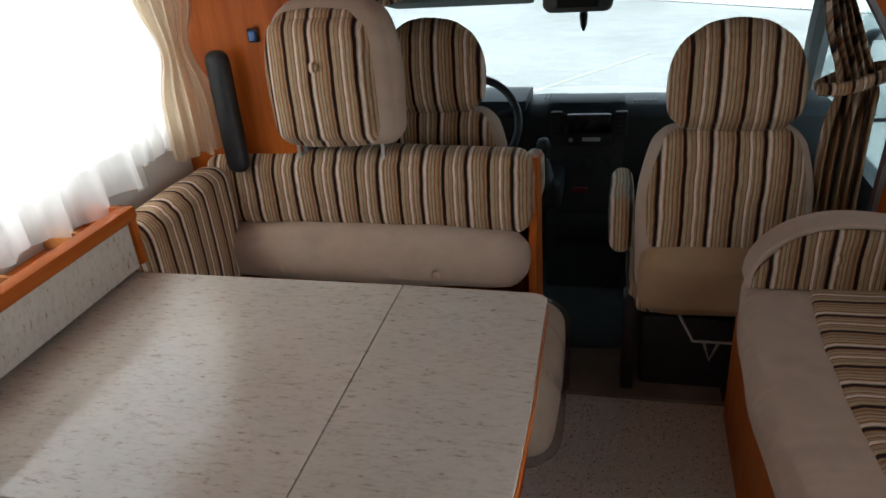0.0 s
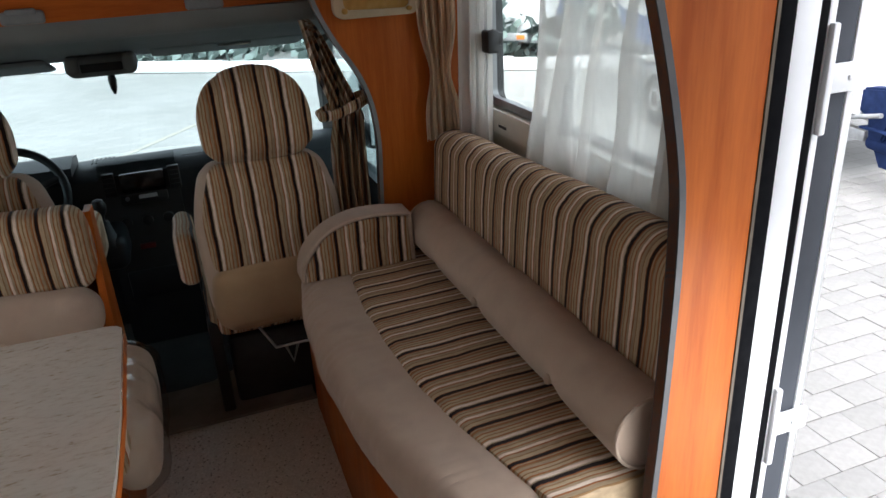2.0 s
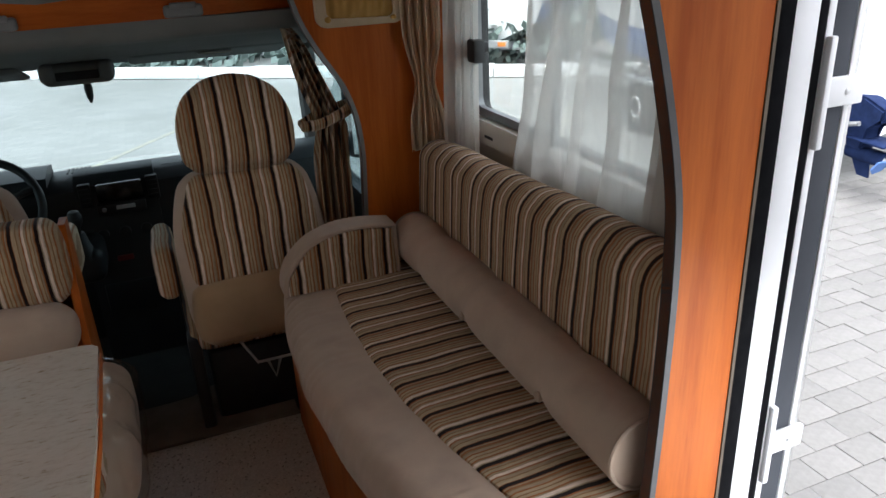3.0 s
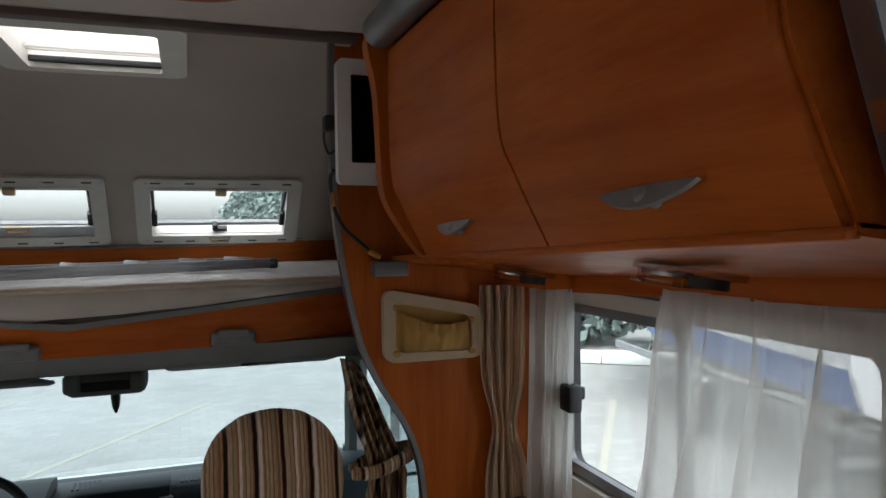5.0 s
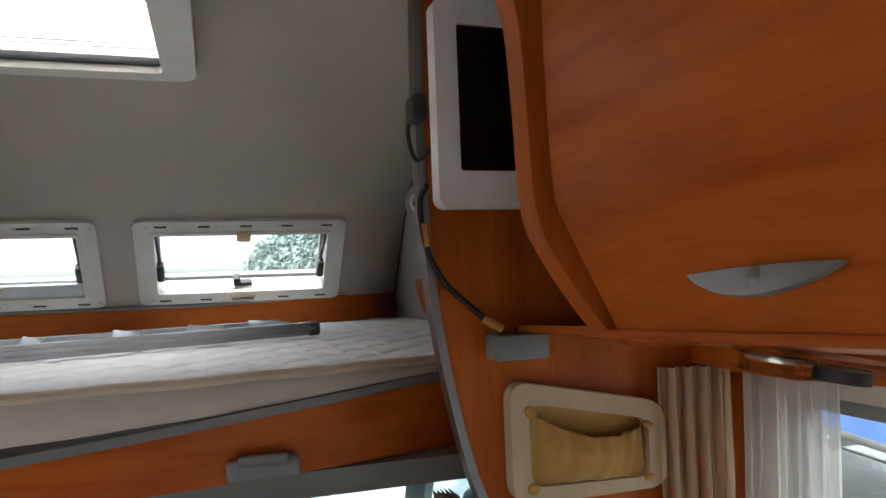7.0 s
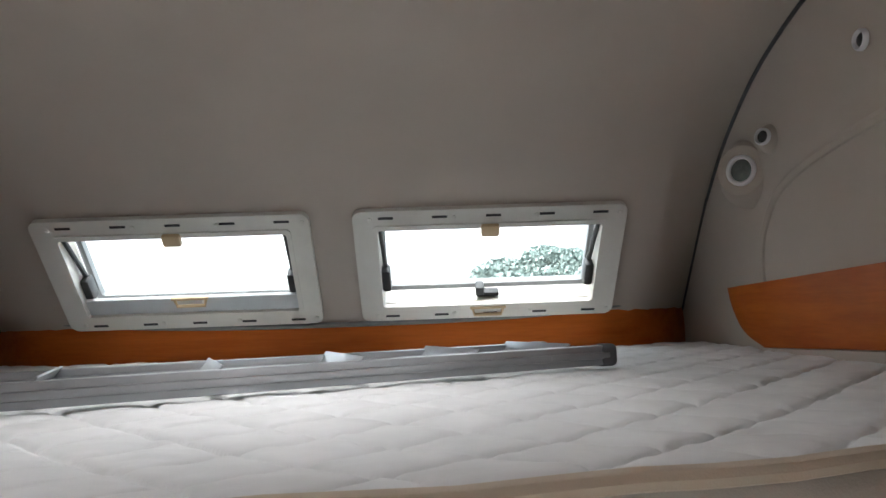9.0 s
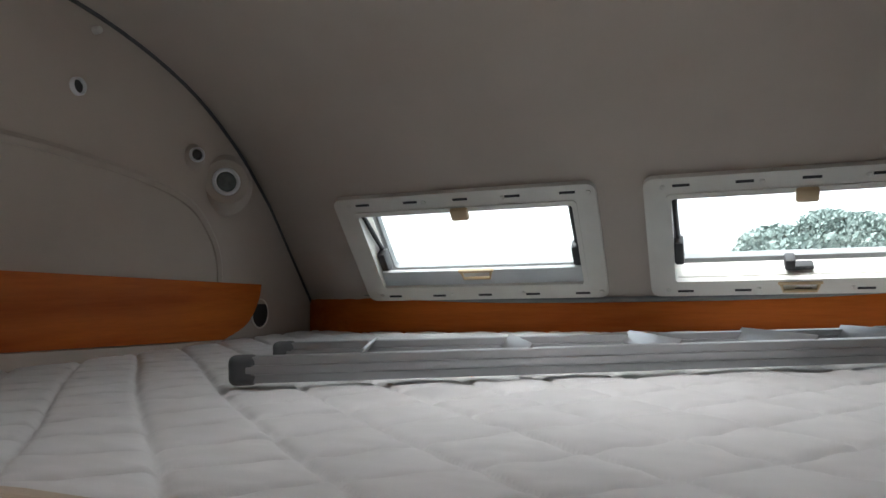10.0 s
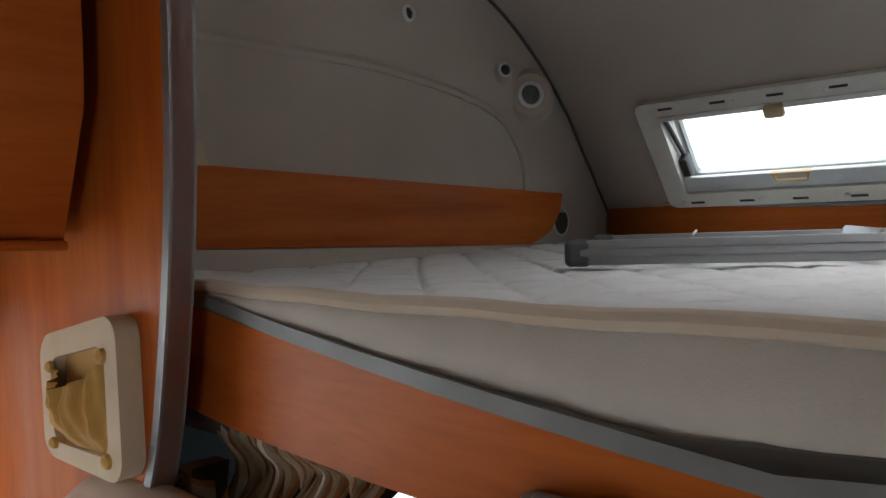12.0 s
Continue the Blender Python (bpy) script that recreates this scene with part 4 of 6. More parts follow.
for x0 in (-0.12, 0.13):
    v = part("air_vent", boxes((x0, x0 + 0.045, 3.445, 3.475, 0.54, 0.635), r=0.005), black_plastic, dash)
    for k in range(4):
        part("vent_slat", boxes((x0 + 0.005, x0 + 0.04, 3.44, 3.446, 0.555 + 0.019 * k, 0.562 + 0.019 * k)), dash_plastic, v)
for k in range(6):
    part("top_vent", boxes((-0.16 + 0.016 * k, -0.152 + 0.016 * k, 3.6, 3.68, 0.648, 0.652)), black_plastic, dash)
    part("top_vent", boxes((0.2 + 0.016 * k, 0.208 + 0.016 * k, 3.6, 3.68, 0.633, 0.637)), black_plastic, dash)
for x0 in (-0.06, 0.02, 0.10):
    part("climate_knob", lathe(bmesh.new(), [(0.022, 0), (0.02, 0.014), (0.012, 0.018)], pose(x0, 3.40, 0.44, 90, 0, 0), 16), black_plastic, dash)
part("hazard_button", boxes((-0.03, 0.03, 3.372, 3.39, 0.325, 0.345), r=0.003), speckled("dull_red", [(0.16, 0.012, 0.012), (0.22, 0.02, 0.02)], 9, 0.4), dash, "dull red switch")
part("glove_box", boxes((0.25, 0.78, 3.452, 3.48, 0.30, 0.45), r=0.012), dash_plastic, dash)
part("drawer", boxes((-0.10, 0.13, 3.352, 3.375, 0.12, 0.24), r=0.01), dash_plastic, dash)
lev = thing("gear_lever", (-0.125, 3.2, 0.35), "black gear lever with leather gaiter", "gear lever")
part("housing", soft(-0.19, -0.06, 3.18, 3.42, 0.32, 0.46, 0.04, 10), black_plastic, lev)
part("gaiter", lathe(bmesh.new(), [(0.05, 0.42), (0.042, 0.45), (0.036, 0.46), (0.02, 0.52)], Matrix.Translation((-0.125, 3.22, 0)), 14), black_plastic, lev)
part("knob", lathe(bmesh.new(), [(0.010, 0.51), (0.012, 0.54), (0.024, 0.565), (0.026, 0.585), (0.018, 0.605), (0.004, 0.61)], Matrix.Translation((-0.125, 3.21, 0)), 16), black_plastic, lev)
wheel = thing("steering_wheel", (-0.42, 3.35, 0.62), "black four-spoke steering wheel", "steering wheel")
WM = pose(-0.42, 3.35, 0.615, 62, 0, 0)
part("rim", tube(bmesh.new(), [WM @ Vector((0.185 * math.cos(a * math.tau / 40), 0.185 * math.sin(a * math.tau / 40), 0)) for a in range(40)], 0.016, 10, True), black_plastic, wheel)
bm = lathe(bmesh.new(), [(0.075, -0.03), (0.075, 0.0), (0.05, 0.02), (0.01, 0.025)], WM, 18)
part("hub", bm, black_plastic, wheel)
for a in (20, 160, 235, 305):
    part("spoke", tube(bmesh.new(), [WM @ Vector((0.05 * math.cos(radians(a)), 0.05 * math.sin(radians(a)), 0)), WM @ Vector((0.18 * math.cos(radians(a)), 0.18 * math.sin(radians(a)), 0))], 0.014, 8), black_plastic, wheel)
part("column", tube(bmesh.new(), [WM @ Vector((0, 0, -0.02)), WM @ Vector((0, 0, -0.22))], 0.045, 12), black_plastic, wheel)

# ---- cab shell ----
for sx in (-1, 1):
    structure("pillar_" + ("right" if sx > 0 else "left"), tube(bmesh.new(), [(sx * 0.83, 3.45, 1.10), (sx * 0.89, 3.78, 0.82), (sx * 0.98, 4.22, 0.46)], 0.045, 8), cab_grey, "grey windscreen pillar", "pillar")
    bmc = boxes((min(sx * 0.94, sx * 1.0), max(sx * 0.94, sx * 1.0), 2.486, 4.3, -0.16, 0.50), (min(sx * 0.94, sx * 1.0), max(sx * 0.94, sx * 1.0), 2.486, 2.95, 0.50, 1.3), (min(sx * 0.94, sx * 1.0), max(sx * 0.94, sx * 1.0), 2.95, 3.5, 1.06, 1.3))
    structure("wall_cab_" + ("right" if sx > 0 else "left"), bmc, dash_plastic, "dark cab door with side window opening", "wall")
    p = structure("window_cab_" + ("right" if sx > 0 else "left"), boxes((sx * 0.965, sx * 0.97, 2.95, 3.95, 0.50, 1.06)) if sx > 0 else boxes((-0.97, -0.965, 2.95, 3.95, 0.50, 1.06)), screen_glass, "cab side window", "window")
    p.visible_shadow = False
    mir = thing("door_mirror", (sx * 1.12, 3.75, 0.5), "dark plastic door mirror outside the cab", "mirror")
    part("housing", soft(min(sx * 1.04, sx * 1.24), max(sx * 1.04, sx * 1.24), 3.70, 3.80, 0.50, 0.86, 0.04, 10), black_plastic, mir)
    part("mirror_glass", boxes((min(sx * 1.06, sx * 1.22), max(sx * 1.06, sx * 1.22), 3.692, 3.699, 0.53, 0.83)), alu, mir)
    part("arm", tube(bmesh.new(), [(sx * 0.98, 3.76, 0.56), (sx * 1.08, 3.76, 0.58)], 0.02, 8), black_plastic, mir)
structure("cab_front_wall", boxes((-1.0, 1.0, 4.26, 4.34, -0.3, 0.47)), dash_plastic, "dark front bulkhead under the windscreen", "wall")
bm = bmesh.new()
g = []
for j in range(9):
    t = -0.10 + 1.22 * j / 8
    g.append([bm.verts.new((x * (0.80 + 0.17 * t), 3.52 + 0.70 * t + 0.10 * (1 - x * x) , 1.055 - 0.56 * t + 0.02 * (1 - x * x))) for x in [k / 8 - 1 for k in range(17)]])
for j in range(8):
    for i in range(16):
        bm.faces.new([g[j][i], g[j][i + 1], g[j + 1][i + 1], g[j + 1][i]])
p = structure("windscreen", bm, screen_glass, "wide curved windscreen", "window")
p.visible_shadow = False
roof_line = [(2.56, 1.283), (2.60, 1.235), (2.70, 1.215), (2.95, 1.20), (3.20, 1.13), (3.40, 1.10), (3.56, 1.068), (3.66, 1.085), (3.62, 1.13), (3.3, 1.24), (2.75, 1.284)]
structure("ceiling_cab", prism(bmesh.new(), [tuple(p) for p in smooth_line(roof_line[:8], 3)] + roof_line[8:], "x", -0.97, 0.97), cab_grey, "grey moulded cab headliner", "ceiling")
structure("alcove_floor", boxes((-1.13, 1.13, 2.72, 4.3, 1.287, 1.34)), black_plastic, "underside of the alcove bed base", "floor")
structure("alcove_front_skin", boxes((-1.13, 1.13, 4.26, 4.30, 1.2, 1.60)), white_paint, "outer skin of the alcove", "wall")
mirr = thing("roof_console", (-0.01, 3.35, 1.05), "grey roof console in the windscreen head", "console")
part("body", soft(-0.13, 0.11, 3.28, 3.42, 1.035, 1.11, 0.03, 12), cab_grey, mirr)
for x in (-0.105, 0.085):
    part("mount", soft(x - 0.022, x + 0.022, 3.24, 3.32, 1.055, 1.115, 0.015, 6), cab_grey, mirr)
part("lamp_window", boxes((-0.08, 0.06, 3.275, 3.283, 1.055, 1.085), r=0.003), black_plastic, mirr)
pend = thing("hanging_pendant", (0.003, 3.45, 0.93), "small black pendant hanging from the roof console", "pendant")
part("tag", lathe(bmesh.new(), [(0.004, 0.945), (0.012, 0.965), (0.016, 1.0), (0.012, 1.02)], Matrix.Translation((0.003, 3.45, 0)), 10), black_plastic, pend)
part("cord", tube(bmesh.new(), [(0.003, 3.45, 1.015), (0.003, 3.42, 1.06)], 0.002, 6), black_plastic, pend)
yellow_sticker = speckled("yellow_sticker", [(0.62, 0.52, 0.06), (0.68, 0.58, 0.10)], 20, 0.5)
vis = thing("sun_visor", (0.45, 3.33, 1.08), "grey sun visor with a yellow warning label", "sun visor", "sun visors")
part("flap", soft(0.16, 0.74, 3.24, 3.50, 1.098, 1.12, 0.012, 12, 0, 0, 0, lambda q: Vector((q.x, q.y, q.z - 0.22 * (q.y - 3.33)))), cab_grey, vis)
part("label_sticker", boxes((0.40, 0.52, 3.25, 3.285, 1.106, 1.109)), cream_plastic, vis, "pale warning sticker")
vis2 = thing("sun_visor", (-0.45, 3.33, 1.08), "plain grey sun visor", "sun visor", "sun visors")
part("label_print", boxes((0.41, 0.455, 3.255, 3.28, 1.1045, 1.1062)), bark, vis, "dark printed panel")
part("label_print", boxes((0.465, 0.51, 3.255, 3.28, 1.1045, 1.1062)), yellow_sticker, vis, "yellow printed panel")
part("flap", soft(-0.74, -0.18, 3.24, 3.50, 1.08, 1.10, 0.012, 12, 0, 0, 0, lambda q: Vector((q.x, q.y, q.z - 0.22 * (q.y - 3.33)))), cab_grey, vis2)

# mats at the step
mat1 = bmesh.new()
prism(mat1, [(p.x, p.y) for p in smooth_line([(-0.06, 2.50), (0.2, 2.495), (0.46, 2.50), (0.475, 2.52), (0.47, 2.70), (0.40, 2.72), (0.30, 2.74), (0.24, 2.80), (0.15, 2.75), (-0.06, 2.74)], 3)], "z", 0.002, 0.012)
single("step_mat", mat1, carpet, "brown-grey carpet mat at the step to the cab", "mat")
structure("step_ledge", boxes((-0.98, 0.98, 2.5, 2.78, -0.10, 0.0)), cab_mat, "dark raised step between cab and living space", "step")

# ---- overhead cabinets ----
CAB = [(0.686, 1.517), (0.681, 1.527), (0.656, 1.575), (0.633, 1.622), (0.620, 1.650), (0.6145, 1.69), (0.612, 1.75), (0.611, 1.82), (0.613, 1.895)]


def shear(bm):
    for v in bm.verts:
        v.co.z -= 0.05 * (v.co.y - 1.7) * min(1.0, max(0.0, (1.96 - v.co.z) / 0.3))
    return bm


def overhead(side, y0, y1, doors, label):
    c = thing("overhead_cabinet", (side * 0.9, (y0 + y1) / 2, 1.45), label, "cabinet", "overhead cabinets")
    line = smooth_line(CAB, 4)
    body = [(side * (p.x + 0.012), p.y) for p in line] + [(side * 0.66, 1.97), (side * 1.098, 1.97), (side * 1.098, 1.50)]
    part("body", shear(prism(bmesh.new(), body, "y", y0, y1)), wood_y, c)
    for a, b, knob in doors:
        d = part("door", shear(band(bmesh.new(), [(side * p.x, p.y) for p in line], -side * 0.016, "y", a + 0.003, b - 0.003)), wood_y, c)
        if knob is None:
            continue
        bm = bmesh.new()
        n = 14
        top, low = [], []
        for i in range(n + 1):
            u = 2 * i / n - 1
            top.append((knob + u * 0.078, 1.589 - 0.002 * u * u))
            low.append((knob + u * 0.078, 1.587 - 0.002 * u * u - 0.021 * (1 - u * u)))
        prism(bm, top + low[::-1][1:-1], "x", -0.0025, 0.0025)
        bm.transform(Matrix.Translation((side * 0.645, 0, 1.553)) @ Matrix.Rotation(radians(side * 25), 4, "Y") @ Matrix.Translation((0, 0, -1.572)))
        part("handle", shear(bm), silver, d, "silver leaf-shaped handle")
        part("knob", shear(lathe(bmesh.new(), [(0.006, 0), (0.006, 0.014), (0.009, 0.016), (0.009, 0.023), (0.005, 0.026)], pose(side * 0.667, knob, 1.552, 0, -side * 66, 0), 16)), silver, d, "silver knob")
    part("bottom_lip", shear(boxes((min(side * 0.682, side * 0.70), max(side * 0.682, side * 0.70), y0, y1, 1.508, 1.519), r=0.004)), wood_y, c)
    return c


overhead(1, 1.202, 2.20, [(1.205, 1.655, 1.397), (1.655, 2.17, 1.919)], "cherry wood overhead cabinet with silver leaf handles")
overhead(-1, 0.2, 2.44, [(0.2, 0.9, 0.55), (0.9, 1.62, 1.25), (1.62, 2.33, None)], "cherry wood overhead cabinet along the dinette wall")
# S-shaped end panel towards the screen niche
bm = bmesh.new()
endl = smooth_line([(0.71, 1.475), (0.676, 1.502), (0.625, 1.575), (0.603, 1.63), (0.598, 1.73), (0.592, 1.825), (0.58, 1.88), (0.577, 1.92), (0.60, 1.955)], 4)
prism(bm, [(p.x, p.y) for p in endl] + [(0.80, 1.97), (0.80, 1.47)], "y", 2.185, 2.225)
single("cabinet_end_panel", bm, wood_z, "curved cherry wood end panel of the cabinet", "panel")
single("ceiling_tube", tube(bmesh.new(), [(0.600, 1.202, 1.932), (0.600, 2.18, 1.932)], 0.034, 20), silver, "silver tube along the cabinet top", "tube")
structure("niche_back", boxes((0.98, 1.098, 2.226, 2.449, 1.41, 1.97)), wood_z, "cherry wood back of the niche", "panel")
structure("niche_back_left", boxes((-1.098, -1.06, 2.30, 2.449, 1.385, 1.44)), wood_z, "cherry wood strip above the corner window", "panel")
single("niche_bracket", boxes((0.64, 0.72, 2.405, 2.449, 1.44, 1.475), r=0.004), grey_plastic, "grey bracket under the screen", "bracket")

# small flat screen with its arm and cable
tv = thing("flat_screen", (0.65, 2.36, 1.64), "small white-framed flat screen with dark glass", "television")
part("casing", ring_plate(bmesh.new(), rounded(0.548, 0.86, 1.645, 1.915, 0.014), rounded(0.578, 0.83, 1.692, 1.882, 0.004), "y", 2.345, 2.375), white_paint, tv, "white plastic casing")
part("glass", boxes((0.575, 0.835, 2.352, 2.358, 1.688, 1.886)), screen_black, tv)
part("back_shell", soft(0.56, 0.85, 2.37, 2.40, 1.66, 1.90, 0.012, 10), white_paint, tv)
part("bracket", boxes((0.66, 0.74, 2.40, 2.45, 1.72, 1.82), r=0.006), black_plastic, tv)
part("plug", soft(0.528, 0.55, 2.385, 2.425, 1.765, 1.80, 0.006, 6), black_plastic, tv, "black cable plug")
cab_ = thing("screen_cable", (0.6, 2.42, 1.46), "grey aerial cable with brass-coloured plugs", "cable")
part("wire", tube(bmesh.new(), smooth_line([(0.548, 2.40, 1.68), (0.545, 2.425, 1.66), (0.553, 2.43, 1.60), (0.575, 2.432, 1.555), (0.60, 2.436, 1.53), (0.635, 2.438, 1.50), (0.66, 2.43, 1.475)], 5), 0.0042, 8), black_plastic, cab_)
part("plug", tube(bmesh.new(), [(0.551, 2.43, 1.632), (0.556, 2.43, 1.60)], 0.007, 8), pale_wood, cab_, "brass-coloured plug")
part("plug", tube(bmesh.new(), [(0.635, 2.437, 1.498), (0.66, 2.43, 1.482)], 0.007, 8), pale_wood, cab_, "brass-coloured plug")
part("upper_loop", tube(bmesh.new(), smooth_line([(0.54, 2.405, 1.79), (0.533, 2.43, 1.76), (0.545, 2.435, 1.72), (0.57, 2.42, 1.74)], 5), 0.003, 6), black_plastic, cab_)


def downlight(x, y):
    d = thing("halogen_lamp", (x, y, 1.48), "clear plastic halogen lamp under the cabinet", "lamp", "halogen lamps")
    z = 1.512 - 0.127 * (x - 0.69) - 0.05 * (y - 1.7) - 0.003
    T = pose(x, y, z, 2.9, 7.2, 0)

    def oval(a, b, z0, z1, cy=0.0):
        bm = prism(bmesh.new(), [(b * math.cos(k * math.tau / 28), cy + a * math.sin(k * math.tau / 28)) for k in range(28)], "z", z0, z1)
        bm.transform(T)
        return bm
    part("plate", oval(0.098, 0.05, -0.010, -0.001), clear_grey, d, "smoky clear oval plate")
    part("socket", oval(0.028, 0.024, -0.024, -0.010, -0.045), black_plastic, d, "black lamp socket")
    part("reflector", oval(0.040, 0.034, -0.016, -0.010, 0.035), alu, d)
    part("lens", oval(0.058, 0.046, -0.028, -0.024, 0.035), clear_grey, d, "clear round lens")
    for k in range(3):
        t = k * math.tau / 3 + 0.5
        bm = tube(bmesh.new(), [(0.034 * math.cos(t), 0.035 + 0.042 * math.sin(t), -0.008), (0.034 * math.cos(t), 0.035 + 0.042 * math.sin(t), -0.028)], 0.006, 8)
        bm.transform(T)
        part("post", bm, clear_grey, d)
    return d


clear_grey = glass("smoky_clear_plastic", (0.84, 0.83, 0.82), 0.05)
downlight(0.86, 2.09)
downlight(0.86, 1.60)
under = thing("cabinet_underside", (0.9, 1.7, 1.40), "cherry wood underside and valance of the cabinet", "panel")
part("underside", shear(prism(bmesh.new(), [(0.692, 1.512), (1.053, 1.466), (1.053, 1.482), (0.692, 1.522)], "y", 1.202, 2.449)), wood_y, under)
part("valance", shear(boxes((1.05, 1.066, 1.202, 2.449, 1.428, 1.476), r=0.003)), wood_y, under)


# ---- net pockets on the bulkheads ----
def pocket(side):
    p = thing("wall_pocket", (side * 0.79, 2.44, 1.23), "beige cloth pocket in a cream padded frame", "wall pocket", "wall pockets")
    xa, xb = (0.665, 0.912) if side > 0 else (-0.785, -0.595)

    def skew(bm):
        for v in bm.verts:
            v.co.z += 0.008
            v.co.z -= 0.20 * (abs(v.co.x) - abs(xa if side > 0 else xb)) * max(0.0, min(1.0, (v.co.z - 1.24) / 0.14))
        return bm
    part("frame", skew(ring_plate(bmesh.new(), rounded(xa, xb, 1.228, 1.402, 0.028), rounded(xa + 0.028, xb - 0.028, 1.252, 1.374, 0.02), "y", 2.424, 2.449)), pocket_frame, p, "cream padded frame")

    def pt(u, v):
        x = xa + 0.024 + (xb - xa - 0.048) * u
        top = 1.362 - 0.028 * math.sin(u * math.pi)
        z = top + (1.246 - top) * v
        b = math.sin(u * math.pi) * (0.032 * (1 - v) + 0.016 * math.sin(v * math.pi)) + (0.0045 * math.sin(u * 31 + 3 * v) + 0.003 * math.sin(u * 57)) * (1 - 0.8 * v) + 0.004 * noise.noise(Vector((u * 5, v * 5, side)))
        return (x, 2.436 - b, z)
    part("cloth", skew(drape(pt, 64, 14)), pocket_cloth, p, "beige gathered cloth")
    part("backing", skew(boxes((xa + 0.02, xb - 0.02, 2.440, 2.447, 1.245, 1.38))), pocket_cloth, p)
    for cx in (xa + 0.03, xb - 0.03):
        for cz in (1.25, 1.362):
            part("stud", skew(lathe(bmesh.new(), [(0.009, 0), (0.008, 0.004), (0.003, 0.007)], pose(cx, 2.424, cz, 90, 0, 0), 12)), pocket_cloth, p)
    p.location.y += BY[side] - 2.45
    return p


pocket_frame = cloth("padded_cream_vinyl", [(0.50, 0.40, 0.27), (0.56, 0.46, 0.33)], 30, 0.7, 160.0)
pocket_cloth = cloth("ochre_cloth", [(0.44, 0.25, 0.07), (0.52, 0.32, 0.10)], 12)
pocket(1)
pocket(-1)

# ---- alcove bed ----
def board_rise(x):
    return -0.009 + (-0.113 if x < 0 else 0.085) * max(-0.62, min(x, 0.62))


board = bmesh.new()
n = 24
for z0, z1, off, th, dest in ((1.285, 1.355, 0.0, 0.022, board),):
    xs = [-0.94 + 1.88 * k / n for k in range(n + 1)]
    front, back = [(x, bed_front(x) + off) for x in xs], [(x, bed_front(x) + off + th) for x in reversed(xs)]
    prism(dest, front + back, "z", z0, z1)
for v in board.verts:
    if v.co.z > 1.33:
        v.co.z = 1.352 + board_rise(v.co.x)
single("bed_board", board, wood_x, "curved cherry wood bed board of the alcove", "bed board")
bm = bmesh.new()
front, back = [(x, bed_front(x) - 0.006) for x in xs], [(x, bed_front(x) + 0.014) for x in reversed(xs)]
prism(bm, front + back, "z", 1.357, 1.370)
for v in bm.verts:
    v.co.z += -0.006 + board_rise(v.co.x)
single("bed_board_edge", bm, grey_plastic, "grey plastic edge on the bed board", "trim")
for x in (-0.10, 0.336):
    lc = thing("catch_plate", (x, bed_front(x), 1.31), "grey plastic catch on the bed board", "catch", "bed catches")
    part("body", soft(x - 0.05, x + 0.05, bed_front(x) - 0.02, bed_front(x) + 0.003, 1.286, 1.318, 0.009, 10), grey_plastic, lc)
    part("tongue", soft(x - 0.034, x + 0.034, bed_front(x) - 0.026, bed_front(x) - 0.016, 1.308, 1.324, 0.005, 8), grey_plastic, lc)
mattress = thing("alcove_mattress", (0, 3.3, 1.345), "white quilted alcove mattress with cream piping", "mattress")


def quilt_z(x, y):
    """Diamond quilting: two families of stitched lines with soft puffs and creases."""
    p = 0.13
    a, b = (x + y * 0.926 + 0.005 * math.sin(y * 9)) / p, (x - y * 0.926 + 0.005 * math.sin(x * 8)) / p
    da, db = abs(a - round(a)), abs(b - round(b))
    d = min(da, db)
    puff = 0.0085 * (1 - math.exp(-(d / 0.036) ** 1.1)) + 0.007 * d
    wr = 0.0034 * noise.noise(Vector((x * 38, y * 13, 0.3))) + 0.0026 * noise.noise(Vector((x * 17, y * 52, 2.0)))
    return puff + wr * math.exp(-d * 4)


nx, ny = 420, 380
verts, faces = [], []
for j in range(ny + 1):
    for i in range(nx + 1):
        x = -0.95 + 1.9 * i / nx
        yf = bed_front(x) + 0.005
        y = yf + (4.10 - yf) * j / ny
        edge = min(1, j / 6)
        verts.append((x, y, 1.405 + quilt_z(x, y) + 0.013 * math.exp(-((y - yf) / 0.14) ** 2) - 0.006 * (1 - edge) ** 2))
for j in range(ny):
    for i in range(nx):
        a = j * (nx + 1) + i
        faces.append((a, a + 1, a + nx + 2, a + nx + 1))
me = bpy.data.meshes.new("quilted_top")
me.from_pydata(verts, [], faces)
for p in me.polygons:
    p.use_smooth = True
me.materials.append(quilt)
top = new("quilted_top", me)
top.parent, top.matrix_parent_inverse = mattress, Matrix.Translation(-mattress.location)


def side_pt(u, v):
    x = -0.95 + 1.9 * u
    w = 0.0025 * noise.noise(Vector((x * 34, v * 4, 0))) + 0.002 * noise.noise(Vector((x * 9, v * 3, 5)))
    return (x, bed_front(x) + 0.010 - 0.012 * math.sin(v * math.pi) - w, 1.428 - (0.074 - 0.95 * board_rise(x)) * v)


part("side_cover", drape(side_pt, 150, 10), cloth("mattress_side_cloth", [(0.50, 0.475, 0.43), (0.56, 0.53, 0.48)], 12), mattress, "grey-cream side cover")
part("core", prism(bmesh.new(), [(-0.95, bed_front(-0.95) + 0.02)] + [(x, bed_front(x) + 0.02) for x in xs] + [(0.95, bed_front(0.95) + 0.02), (0.95, 4.08), (-0.95, 4.08)], "z", 1.342, 1.398), quilt, mattress)
part("piping", tube(bmesh.new(), [(-0.95 + 1.9 * k / 40, bed_front(-0.95 + 1.9 * k / 40) + 0.001, 1.428 + 0.0012 * math.sin(k * 1.7)) for k in range(41)], 0.007, 8), cloth("cream_piping_cloth", [(0.54, 0.46, 0.36), (0.58, 0.50, 0.40)]), mattress, "cream edge piping")

